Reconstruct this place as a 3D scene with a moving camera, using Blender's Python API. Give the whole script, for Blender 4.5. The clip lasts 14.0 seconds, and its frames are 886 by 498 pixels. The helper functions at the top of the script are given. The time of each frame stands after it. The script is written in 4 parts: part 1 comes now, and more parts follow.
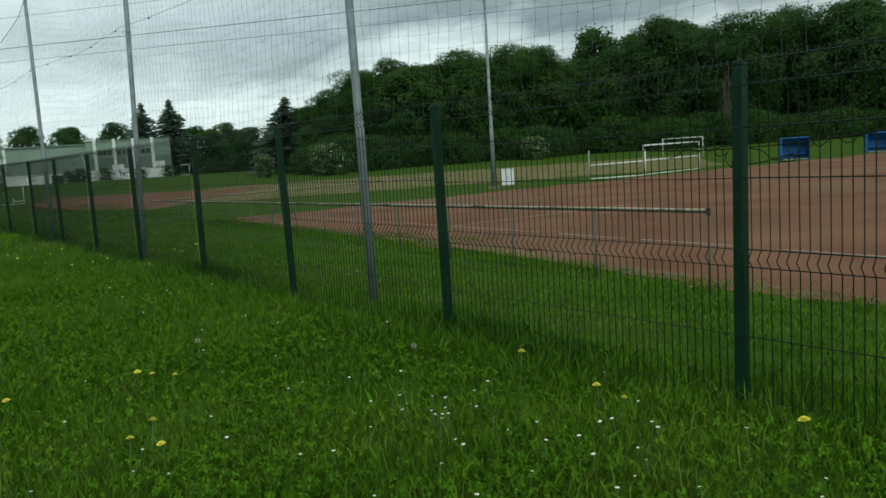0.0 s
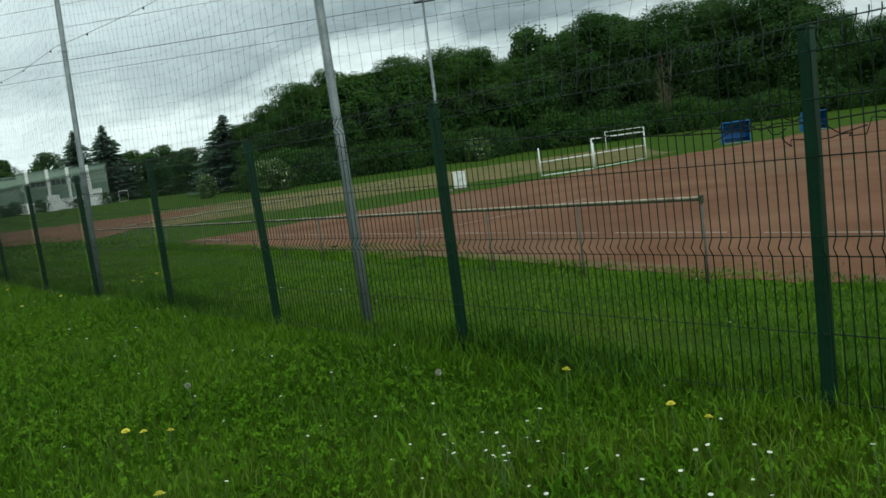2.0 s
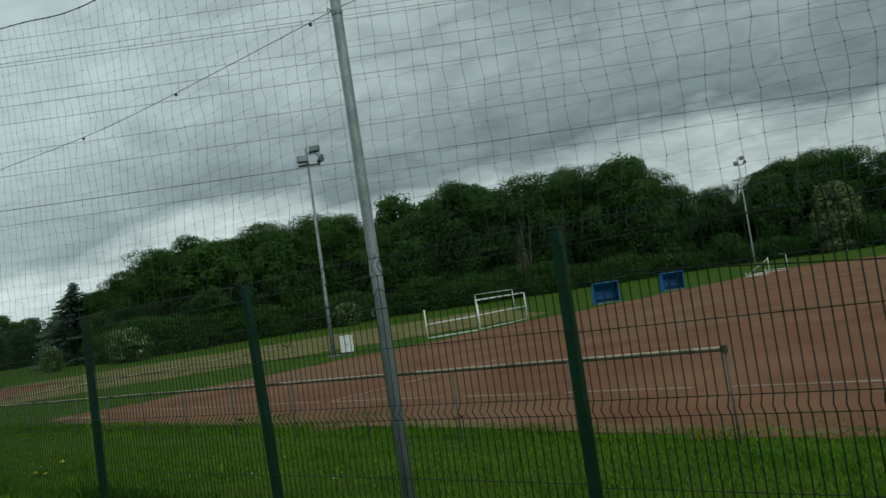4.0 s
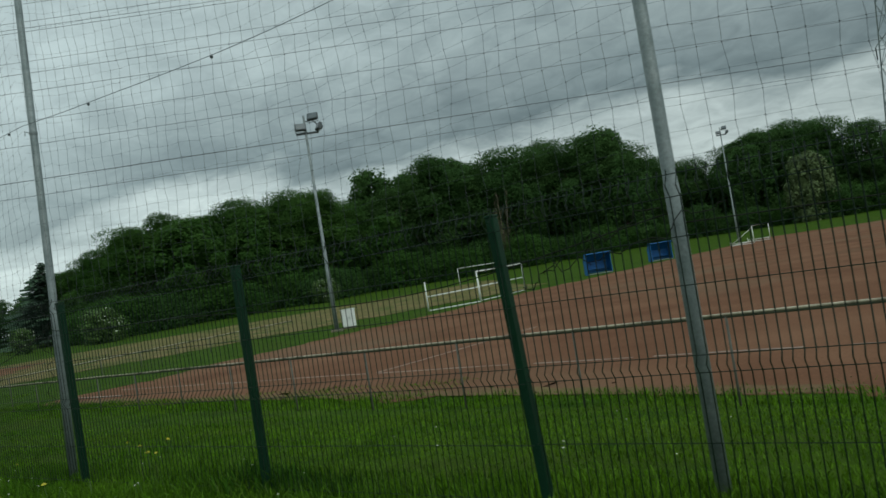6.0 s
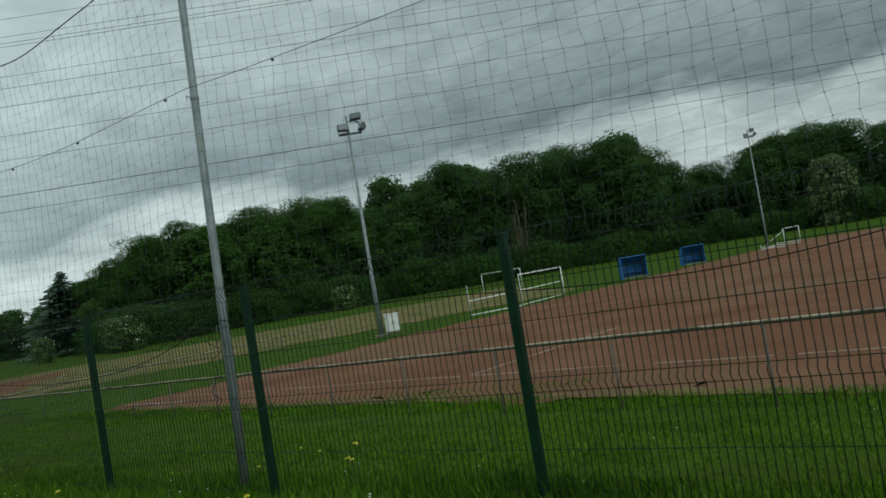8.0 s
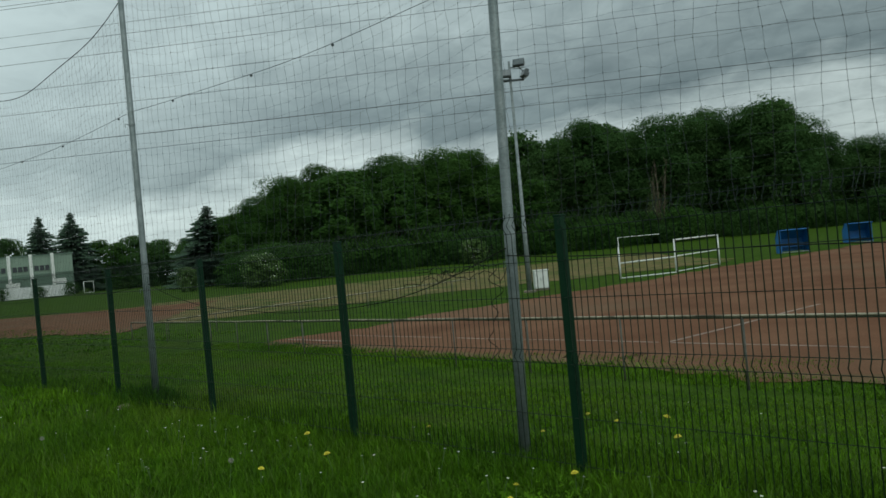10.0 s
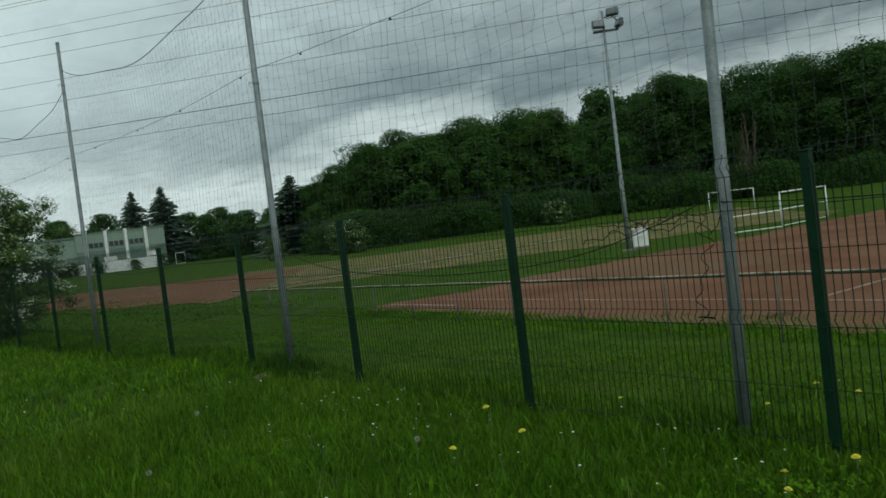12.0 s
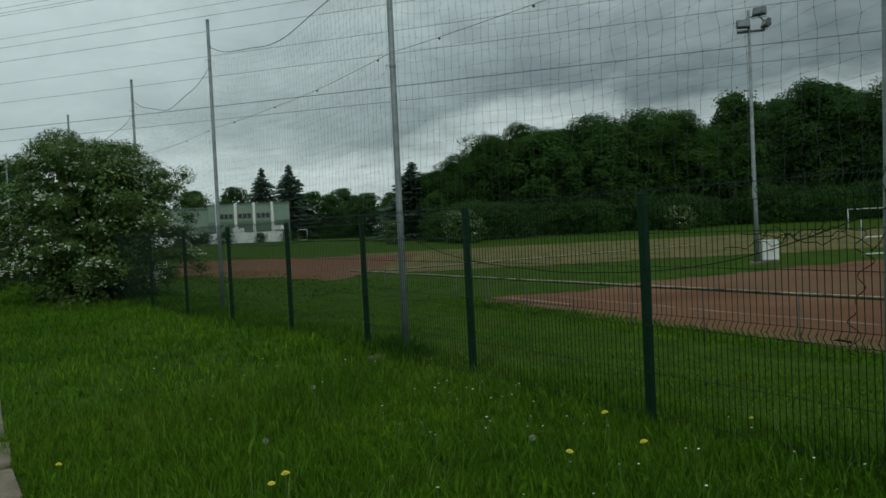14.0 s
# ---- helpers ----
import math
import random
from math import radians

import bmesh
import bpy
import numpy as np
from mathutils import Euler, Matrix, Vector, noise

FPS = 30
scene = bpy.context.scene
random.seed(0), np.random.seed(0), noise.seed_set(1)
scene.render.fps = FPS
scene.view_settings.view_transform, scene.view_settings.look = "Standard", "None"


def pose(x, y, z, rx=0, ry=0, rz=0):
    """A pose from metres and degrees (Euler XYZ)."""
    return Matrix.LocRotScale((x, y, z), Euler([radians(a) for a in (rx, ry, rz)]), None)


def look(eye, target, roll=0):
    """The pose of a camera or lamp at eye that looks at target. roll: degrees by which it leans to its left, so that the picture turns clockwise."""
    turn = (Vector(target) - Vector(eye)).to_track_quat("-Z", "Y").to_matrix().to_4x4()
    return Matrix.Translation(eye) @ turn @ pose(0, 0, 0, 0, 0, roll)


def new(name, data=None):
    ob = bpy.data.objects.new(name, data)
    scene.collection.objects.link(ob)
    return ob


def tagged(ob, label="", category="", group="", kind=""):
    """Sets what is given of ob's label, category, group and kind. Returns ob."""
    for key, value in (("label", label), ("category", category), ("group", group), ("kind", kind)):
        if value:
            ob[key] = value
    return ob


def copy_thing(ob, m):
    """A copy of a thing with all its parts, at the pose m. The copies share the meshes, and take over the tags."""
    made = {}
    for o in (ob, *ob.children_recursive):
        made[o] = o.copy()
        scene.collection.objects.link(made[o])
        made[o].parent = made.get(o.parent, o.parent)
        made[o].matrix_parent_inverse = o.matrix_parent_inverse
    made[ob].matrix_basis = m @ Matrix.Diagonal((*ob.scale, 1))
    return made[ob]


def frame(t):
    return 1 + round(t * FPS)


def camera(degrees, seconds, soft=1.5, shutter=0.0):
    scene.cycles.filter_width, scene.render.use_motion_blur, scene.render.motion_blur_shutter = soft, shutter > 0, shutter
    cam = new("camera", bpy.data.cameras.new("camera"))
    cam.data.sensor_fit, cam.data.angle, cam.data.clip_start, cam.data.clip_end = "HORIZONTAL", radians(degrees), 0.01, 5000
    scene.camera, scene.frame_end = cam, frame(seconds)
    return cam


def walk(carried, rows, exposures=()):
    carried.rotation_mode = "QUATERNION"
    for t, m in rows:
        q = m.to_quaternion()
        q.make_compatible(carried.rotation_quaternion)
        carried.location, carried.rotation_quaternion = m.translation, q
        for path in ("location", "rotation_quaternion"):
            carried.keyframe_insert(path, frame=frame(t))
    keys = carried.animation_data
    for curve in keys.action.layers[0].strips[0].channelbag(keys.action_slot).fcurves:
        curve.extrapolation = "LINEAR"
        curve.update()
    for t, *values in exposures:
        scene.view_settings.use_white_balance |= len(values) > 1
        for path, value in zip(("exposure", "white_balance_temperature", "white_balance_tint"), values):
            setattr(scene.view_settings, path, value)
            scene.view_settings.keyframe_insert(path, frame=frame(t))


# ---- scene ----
cam = camera(57.8, 14.0, soft=1.55, shutter=0.15)
EXPOSURES = [(0.0, 0.19, 6250, 0), (0.8, 0.36, 6250, 0), (1.5, 0.4, 6250, 0), (2.3, 0.16, 6250, 0), (3.0, -0.21, 6250, 0), (5.5, -0.09, 6250, 0), (7.0, -0.14, 6250, 0), (9.5, -0.15, 6250, 0), (11.0, -0.28, 6250, 0), (11.8, -0.22, 6250, 0), (12.5, -0.3, 6250, 0), (13.0, -0.42, 6250, 0), (14.0, -0.45, 6250, 0)]
PATH = [
    (0, (2.326, -3.691, 1.326), (0.747, -2.487, 1.087), -3.6),
    (0.5, (2.235, -3.688, 1.321), (0.681, -2.455, 1.071), -3.7),
    (1, (2.117, -3.708, 1.312), (0.598, -2.433, 1.054), -4.1),
    (1.5, (1.92, -3.688, 1.329), (0.383, -2.435, 1.071), -6.9),
    (2, (1.607, -3.65, 1.336), (0.108, -2.347, 1.099), -7.5),
    (2.5, (1.188, -3.667, 1.372), (-0.171, -2.201, 1.331), -5.0),
    (3, (0.704, -3.668, 1.382), (-0.582, -2.14, 1.489), -5.4),
    (3.2, (0.487, -3.683, 1.38), (-0.781, -2.143, 1.512), -5.9),
    (5.3, (-1.792, -3.926, 1.38), (-2.973, -2.313, 1.433), -10.5),
    (5.5, (-2.034, -3.952, 1.404), (-3.212, -2.336, 1.449), -10.1),
    (6, (-2.63, -4.067, 1.397), (-3.791, -2.44, 1.448), -9.2),
    (6.5, (-3.176, -4.183, 1.425), (-4.348, -2.564, 1.503), -9.0),
    (7, (-3.726, -4.281, 1.439), (-4.896, -2.662, 1.526), -9.6),
    (7.2, (-3.939, -4.305, 1.44), (-5.09, -2.672, 1.534), -10.3),
    (9.3, (-6.17, -4.433, 1.482), (-7.464, -2.907, 1.478), -5.9),
    (9.5, (-6.378, -4.428, 1.481), (-7.711, -2.937, 1.478), -5.6),
    (10, (-6.787, -4.397, 1.492), (-8.201, -2.982, 1.499), -5.3),
    (10.5, (-7.079, -4.452, 1.491), (-8.484, -3.029, 1.51), -5.6),
    (11, (-7.403, -4.448, 1.463), (-8.816, -3.032, 1.454), -6.2),
    (11.5, (-7.646, -4.456, 1.504), (-9.117, -3.102, 1.441), -6.8),
    (12, (-7.861, -4.502, 1.502), (-9.409, -3.236, 1.439), -7.0),
    (12.5, (-7.994, -4.528, 1.506), (-9.614, -3.355, 1.501), -5.5),
    (13, (-8.01, -4.518, 1.502), (-9.674, -3.409, 1.521), -4.3),
    (13.5, (-8.005, -4.526, 1.496), (-9.693, -3.453, 1.493), -3.5),
    (14, (-8.03, -4.501, 1.492), (-9.742, -3.468, 1.435), -2.7),
]
walk(cam, [(t, look(eye, target, roll)) for t, eye, target, roll in PATH], EXPOSURES)

# ---- world and sun ----
SUN_ELEVATION, SUN_TURN = radians(48), radians(120)


def math_node(nt, op, a, b=None, clamp=False):
    n = nt.nodes.new("ShaderNodeMath")
    n.operation, n.use_clamp = op, clamp
    for k, v in enumerate((a, b)):
        if v is None:
            continue
        if isinstance(v, (int, float)):
            n.inputs[k].default_value = v
        else:
            nt.links.new(v, n.inputs[k])
    return n.outputs[0]


def mix_node(nt, fac, a, b, blend="MIX"):
    n = nt.nodes.new("ShaderNodeMix")
    n.data_type, n.blend_type = "RGBA", blend
    for k, v in ((0, fac), (6, a), (7, b)):
        if isinstance(v, (int, float)):
            n.inputs[k].default_value = v
        elif isinstance(v, tuple):
            n.inputs[k].default_value = (*v, 1)
        else:
            nt.links.new(v, n.inputs[k])
    return n.outputs[2]


def ramp_node(nt, fac, stops):
    n = nt.nodes.new("ShaderNodeValToRGB")
    el = n.color_ramp.elements
    while len(el) < len(stops):
        el.new(0.5)
    for e, (p, c) in zip(el, stops):
        e.position, e.color = p, (*c, 1)
    nt.links.new(fac, n.inputs[0])
    return n.outputs[0]


def noise_node(nt, vec, scale, detail=4.0, rough=0.55, distort=0.0):
    n = nt.nodes.new("ShaderNodeTexNoise")
    n.inputs["Scale"].default_value, n.inputs["Detail"].default_value = scale, detail
    n.inputs["Roughness"].default_value, n.inputs["Distortion"].default_value = rough, distort
    nt.links.new(vec, n.inputs["Vector"])
    return n.outputs["Fac"]


def make_world():
    """Overcast sky: a Nishita sky behind layers of grey stratocumulus on a flat cloud deck."""
    w = bpy.data.worlds.new("overcast_sky")
    scene.world = w
    w.use_nodes = True
    nt = w.node_tree
    nt.nodes.clear()
    sky = nt.nodes.new("ShaderNodeTexSky")
    sky.sky_type, sky.sun_disc = "NISHITA", False
    sky.sun_elevation, sky.sun_rotation = SUN_ELEVATION, SUN_TURN
    tc = nt.nodes.new("ShaderNodeTexCoord")
    sep = nt.nodes.new("ShaderNodeSeparateXYZ")
    nt.links.new(tc.outputs["Generated"], sep.inputs[0])
    up = math_node(nt, "MAXIMUM", sep.outputs[2], 0.0)
    lift = math_node(nt, "ADD", up, 0.22)
    com = nt.nodes.new("ShaderNodeCombineXYZ")
    nt.links.new(math_node(nt, "DIVIDE", sep.outputs[0], lift), com.inputs[0])
    nt.links.new(math_node(nt, "DIVIDE", sep.outputs[1], lift), com.inputs[1])
    vm = nt.nodes.new("ShaderNodeVectorMath")
    vm.operation = "LENGTH"
    nt.links.new(com.outputs[0], vm.inputs[0])
    shift = nt.nodes.new("ShaderNodeVectorMath")
    shift.operation = "ADD"
    nt.links.new(com.outputs[0], shift.inputs[0])
    shift.inputs[1].default_value = (0, 0, CLOUD_SEED)
    away = vm.outputs["Value"]
    csep = nt.nodes.new("ShaderNodeSeparateXYZ")
    nt.links.new(com.outputs[0], csep.inputs[0])
    west = math_node(nt, "DIVIDE", csep.outputs[0], math_node(nt, "ADD", away, 0.001))
    rim = math_node(nt, "ADD", 2.42, math_node(nt, "MULTIPLY", math_node(nt, "MULTIPLY", west, west), 0.68))
    big = noise_node(nt, shift.outputs[0], 1.1, 2.0, 0.5, 0.2)
    mid = noise_node(nt, shift.outputs[0], 3.2, 7.0, 0.55, 0.4)
    lump = math_node(nt, "ADD", math_node(nt, "MULTIPLY", math_node(nt, "SUBTRACT", big, 0.5), 1.1), math_node(nt, "MULTIPLY", math_node(nt, "SUBTRACT", mid, 0.5), 0.55))
    # one long cloud bank with a ragged bright rim over the wood
    bank = math_node(nt, "ADD", math_node(nt, "SUBTRACT", away, rim), lump)
    cloud = ramp_node(nt, math_node(nt, "DIVIDE", math_node(nt, "ADD", bank, 1.2), 1.8), CLOUD_RAMP)
    blotch = ramp_node(nt, noise_node(nt, shift.outputs[0], 1.9, 5.0, 0.5, 0.3), ((0.36, (0.78, 0.80, 0.81)), (0.62, (1.13, 1.125, 1.12))))
    cloud = mix_node(nt, 0.85, cloud, blotch, "MULTIPLY")
    wisp = ramp_node(nt, noise_node(nt, shift.outputs[0], 7.5, 8.0, 0.62, 0.9), ((0.38, (0.86, 0.87, 0.875)), (0.64, (1.10, 1.10, 1.10))))
    cloud = mix_node(nt, 0.9, cloud, wisp, "MULTIPLY")
    # the cover is thinner and more even towards the west
    west2 = math_node(nt, "MULTIPLY", west, west)
    west8 = math_node(nt, "POWER", west2, 4.0)
    cloud = mix_node(nt, math_node(nt, "MULTIPLY", west8, 0.70), cloud, (0.420, 0.465, 0.468))
    thin = math_node(nt, "ADD", 0.66, math_node(nt, "ADD", math_node(nt, "MULTIPLY", west2, 0.28), math_node(nt, "MULTIPLY", west8, 0.36)))
    cloud = mix_node(nt, 1.0, cloud, thin, "MULTIPLY")
    # an overcast sky is brightest overhead
    dome = math_node(nt, "ADD", 0.88, math_node(nt, "MULTIPLY", math_node(nt, "MULTIPLY", up, up), 0.72))
    col = mix_node(nt, 1.0, cloud, dome, "MULTIPLY")
    bg1, bg2, add = nt.nodes.new("ShaderNodeBackground"), nt.nodes.new("ShaderNodeBackground"), nt.nodes.new("ShaderNodeAddShader")
    out = nt.nodes.new("ShaderNodeOutputWorld")
    nt.links.new(sky.outputs[0], bg1.inputs[0])
    bg1.inputs[1].default_value = 0.006
    nt.links.new(col, bg2.inputs[0])
    bg2.inputs[1].default_value = CLOUD_STRENGTH
    nt.links.new(bg1.outputs[0], add.inputs[0])
    nt.links.new(bg2.outputs[0], add.inputs[1])
    nt.links.new(add.outputs[0], out.inputs[0])


CLOUD_SEED, CLOUD_STRENGTH = 3.7, 1.40
CLOUD_RAMP = ((0.0, (0.41, 0.460, 0.468)), (0.28, (0.39, 0.440, 0.448)), (0.46, (0.295, 0.340, 0.348)), (0.60, (0.205, 0.246, 0.256)), (0.68, (0.44, 0.485, 0.487)), (0.79, (0.57, 0.615, 0.612)), (1.0, (0.55, 0.595, 0.592)))
make_world()
sun_data = bpy.data.lights.new("sun", "SUN")
sun_data.energy, sun_data.angle, sun_data.color = 1.0, radians(35), (1.0, 0.97, 0.92)
sun = new("sun", sun_data)
sun.matrix_world = look((0, 0, 60), (60 * math.cos(SUN_ELEVATION) * -math.sin(SUN_TURN), 60 * math.cos(SUN_ELEVATION) * -math.cos(SUN_TURN), 60 - 60 * math.sin(SUN_ELEVATION)))


# ---- materials ----
def material(name, c1, c2, scale=8.0, rough=0.7, metal=0.0, bump=0.2, fine=60.0, spec=0.5, stops=(0.35, 0.65), third=None, island=0.0, obj_random=0.0, translucent=0.0):
    """A two-scale procedural surface: large patches between c1 and c2, fine grain in colour and relief."""
    m = bpy.data.materials.new(name)
    m.use_nodes = True
    nt = m.node_tree
    b = nt.nodes["Principled BSDF"]
    tc = nt.nodes.new("ShaderNodeTexCoord")
    vec = tc.outputs["Object"]
    large = noise_node(nt, vec, scale, 5.0)
    grain = noise_node(nt, vec, fine, 4.0, 0.65)
    col = ramp_node(nt, large, ((stops[0], c1), (stops[1], c2)))
    if third:
        patch = ramp_node(nt, noise_node(nt, vec, scale * 0.31, 4.0), ((0.52, (0, 0, 0)), (0.66, (1, 1, 1))))
        col = mix_node(nt, patch, col, third)
    shade = ramp_node(nt, grain, ((0.25, (0.62, 0.62, 0.62)), (0.75, (1.25, 1.25, 1.25))))
    col = mix_node(nt, 0.75, col, shade, "MULTIPLY")
    if island or obj_random:
        if island:
            rnd, amount = nt.nodes.new("ShaderNodeNewGeometry").outputs["Random Per Island"], island
        else:
            rnd, amount = nt.nodes.new("ShaderNodeObjectInfo").outputs["Random"], obj_random
        tone = ramp_node(nt, rnd, ((0.0, (1 - amount,) * 3), (1.0, (1 + amount, 1 + amount, 1 + amount * 0.6))))
        col = mix_node(nt, 1.0, col, tone, "MULTIPLY")
    nt.links.new(col, b.inputs["Base Color"])
    b.inputs["Roughness"].default_value, b.inputs["Metallic"].default_value = rough, metal
    b.inputs["Specular IOR Level"].default_value = spec
    if bump:
        bn = nt.nodes.new("ShaderNodeBump")
        bn.inputs["Strength"].default_value, bn.inputs["Distance"].default_value = bump, 0.02
        nt.links.new(grain, bn.inputs["Height"])
        nt.links.new(bn.outputs[0], b.inputs["Normal"])
    if translucent:
        tr, mx = nt.nodes.new("ShaderNodeBsdfTranslucent"), nt.nodes.new("ShaderNodeMixShader")
        nt.links.new(col, tr.inputs[0])
        mx.inputs[0].default_value = translucent
        nt.links.new(b.outputs[0], mx.inputs[1])
        nt.links.new(tr.outputs[0], mx.inputs[2])
        nt.links.new(mx.outputs[0], nt.nodes["Material Output"].inputs[0])
    return m


M_STRAW = material("pale_grass_stalk", (0.105, 0.185, 0.035), (0.17, 0.225, 0.06), 0.8, 0.7, bump=0.0, spec=0.1, island=0.3, translucent=0.2)
M_WEED = material("broad_weed_leaf", (0.048, 0.130, 0.006), (0.085, 0.185, 0.012), 0.7, 0.8, bump=0.0, spec=0.05, island=0.3, translucent=0.25)
M_ROPE = material("dark_weathered_rope", (0.016, 0.017, 0.014), (0.030, 0.030, 0.025), 8, 0.85, bump=0.1, fine=80, spec=0.1)
M_CLOVER = material("clover_leaf", (0.050, 0.126, 0.006), (0.086, 0.180, 0.012), 1.1, 0.85, bump=0.0, spec=0.03, island=0.45, translucent=0.25)
M_SOIL = material("grass_ground", (0.023, 0.055, 0.003), (0.054, 0.100, 0.008), 1.2, 0.95, bump=1.0, fine=30, spec=0.05, third=(0.046, 0.074, 0.008))
M_BLADE = material("grass_blade", (0.056, 0.138, 0.005), (0.106, 0.212, 0.010), 0.5, 0.6, bump=0.0, fine=9, spec=0.15, third=(0.102, 0.180, 0.013), island=0.6, translucent=0.32)
M_CLAY = material("red_clay", (0.130, 0.061, 0.035), (0.186, 0.098, 0.058), 0.32, 0.95, bump=0.5, fine=22, spec=0.05, third=(0.160, 0.098, 0.060))
M_SAND = material("sandy_clay_margin", (0.120, 0.078, 0.042), (0.160, 0.108, 0.060), 0.9, 0.95, bump=0.5, fine=18, spec=0.05, third=(0.135, 0.118, 0.045))
M_NETTLE = material("dark_nettle_leaf", (0.030, 0.088, 0.007), (0.050, 0.120, 0.010), 1.4, 0.75, bump=0.0, spec=0.1, island=0.4, translucent=0.2)
M_PUFF = material("dandelion_seed_down", (0.34, 0.36, 0.27), (0.46, 0.47, 0.36), 60, 0.9, bump=0.3, fine=300, spec=0.05)
M_TRACK = material("worn_dirt_and_dry_grass", (0.080, 0.088, 0.021), (0.192, 0.140, 0.064), 1.0, 0.95, bump=0.5, fine=7, spec=0.1, third=(0.062, 0.092, 0.016), stops=(0.40, 0.60))
M_GREENPAINT = material("green_powder_coat", (0.005, 0.029, 0.013), (0.008, 0.040, 0.018), 3, 0.5, bump=0.08, fine=90, spec=0.16)
M_WIRE = material("green_coated_wire", (0.004, 0.014, 0.007), (0.006, 0.020, 0.010), 3, 0.36, bump=0.0, fine=90, spec=0.25)
M_GALV = material("galvanised_steel", (0.17, 0.205, 0.205), (0.27, 0.305, 0.305), 5, 0.6, 0.3, bump=0.1, fine=50)
M_NET = material("net_twine", (0.060, 0.075, 0.078), (0.090, 0.105, 0.108), 3, 0.8, bump=0.0)
M_CABLE = material("power_cable", (0.06, 0.065, 0.07), (0.08, 0.085, 0.09), 1, 0.6, bump=0.0)
M_WHITE = material("white_paint", (0.72, 0.74, 0.70), (0.82, 0.83, 0.80), 3, 0.5, bump=0.1, fine=40)
M_RAILPAINT = material("weathered_white_rail_paint", (0.30, 0.27, 0.20), (0.50, 0.45, 0.34), 6, 0.7, bump=0.2, fine=60, third=(0.11, 0.095, 0.07), spec=0.2)
# dark tone standing in for shade under the rail; also on the end clamp
M_RAILDARK = material("rail_shade_and_clamp", (0.040, 0.048, 0.030), (0.075, 0.080, 0.050), 6, 0.75, bump=0.2, fine=60, spec=0.15)
M_BLUE = material("blue_painted_panel", (0.010, 0.120, 0.360), (0.015, 0.160, 0.450), 2, 0.5, bump=0.05)
M_DARK = material("dark_opening", (0.012, 0.014, 0.016), (0.02, 0.022, 0.024), 2, 0.7, bump=0.0)
M_LAMP = material("floodlight_housing", (0.065, 0.080, 0.086), (0.105, 0.122, 0.128), 5, 0.6, 0.2, bump=0.05)
M_GLASS = material("window_glass_dark", (0.018, 0.022, 0.025), (0.035, 0.042, 0.048), 0.6, 0.14, bump=0.0, spec=0.5)
M_LAMPGLASS = material("dusty_lamp_glass", (0.11, 0.135, 0.145), (0.16, 0.185, 0.195), 3, 0.35, bump=0.02, spec=0.3)
M_WALL = material("greenish_cladding", (0.205, 0.280, 0.220), (0.240, 0.318, 0.250), 0.3, 0.8, bump=0.1, fine=8)
M_WALLDARK = material("dark_green_cladding", (0.125, 0.185, 0.143), (0.148, 0.212, 0.165), 0.3, 0.8, bump=0.1, fine=8)
M_PLASTER = material("white_render_plinth", (0.78, 0.81, 0.79), (0.86, 0.88, 0.86), 0.5, 0.85, bump=0.1, fine=8)
M_OLDSTEEL = material("weathered_dark_steel", (0.075, 0.078, 0.062), (0.125, 0.122, 0.098), 8, 0.65, 0.2, bump=0.2, fine=60)
M_BARK = material("bark", (0.045, 0.036, 0.026), (0.09, 0.075, 0.055), 3, 0.95, bump=0.8, fine=14, spec=0.1)
M_DEADWOOD = material("pale_dead_wood", (0.080, 0.072, 0.048), (0.125, 0.110, 0.076), 2, 0.95, bump=0.4, fine=14, spec=0.05)
M_LEAF = material("deciduous_leaves", (0.044, 0.108, 0.022), (0.070, 0.142, 0.030), 0.12, 0.75, bump=0.0, fine=1.2, spec=0.06, island=0.12, translucent=0.5, third=(0.062, 0.112, 0.026))
# leaf tone a little bluer than deciduous_leaves
M_LEAF2 = material("bluer_leaves", (0.048, 0.108, 0.030), (0.072, 0.140, 0.040), 0.12, 0.75, bump=0.0, fine=1.2, spec=0.06, island=0.12, translucent=0.5, third=(0.060, 0.104, 0.028))
M_WILLOW = material("pale_willow_leaves", (0.095, 0.135, 0.058), (0.140, 0.180, 0.085), 0.3, 0.7, bump=0.0, fine=2, spec=0.1, island=0.35, translucent=0.25)
M_NEEDLE = material("spruce_needles", (0.034, 0.066, 0.042), (0.056, 0.094, 0.060), 0.4, 0.75, bump=0.0, fine=2, spec=0.15, island=0.3)
M_BUSH = material("hawthorn_leaves", (0.060, 0.118, 0.030), (0.112, 0.180, 0.050), 1.5, 0.6, bump=0.0, fine=8, spec=0.2, island=0.4, translucent=0.25)
M_BLOSSOM = material("white_blossom", (0.52, 0.56, 0.45), (0.66, 0.69, 0.58), 6, 0.7, bump=0.0)
M_YELLOW = material("dandelion_yellow", (0.66, 0.58, 0.03), (0.78, 0.70, 0.05), 40, 0.7, bump=0.2, fine=400)
M_DAISY = material("daisy_white", (0.52, 0.54, 0.46), (0.66, 0.67, 0.60), 40, 0.7, bump=0.0)
M_STEM = material("flower_stem", (0.07, 0.13, 0.03), (0.09, 0.16, 0.04), 20, 0.6, bump=0.0)
M_KERB = material("worn_concrete", (0.135, 0.112, 0.075), (0.25, 0.21, 0.145), 3, 0.9, bump=0.7, fine=35, third=(0.12, 0.12, 0.09))
M_PAVE = material("asphalt_path", (0.052, 0.047, 0.042), (0.090, 0.082, 0.072), 2, 0.92, bump=0.7, fine=60)
M_CHALK = material("chalk_line", (0.19, 0.125, 0.092), (0.32, 0.245, 0.20), 1.2, 0.95, bump=0.2, fine=10)


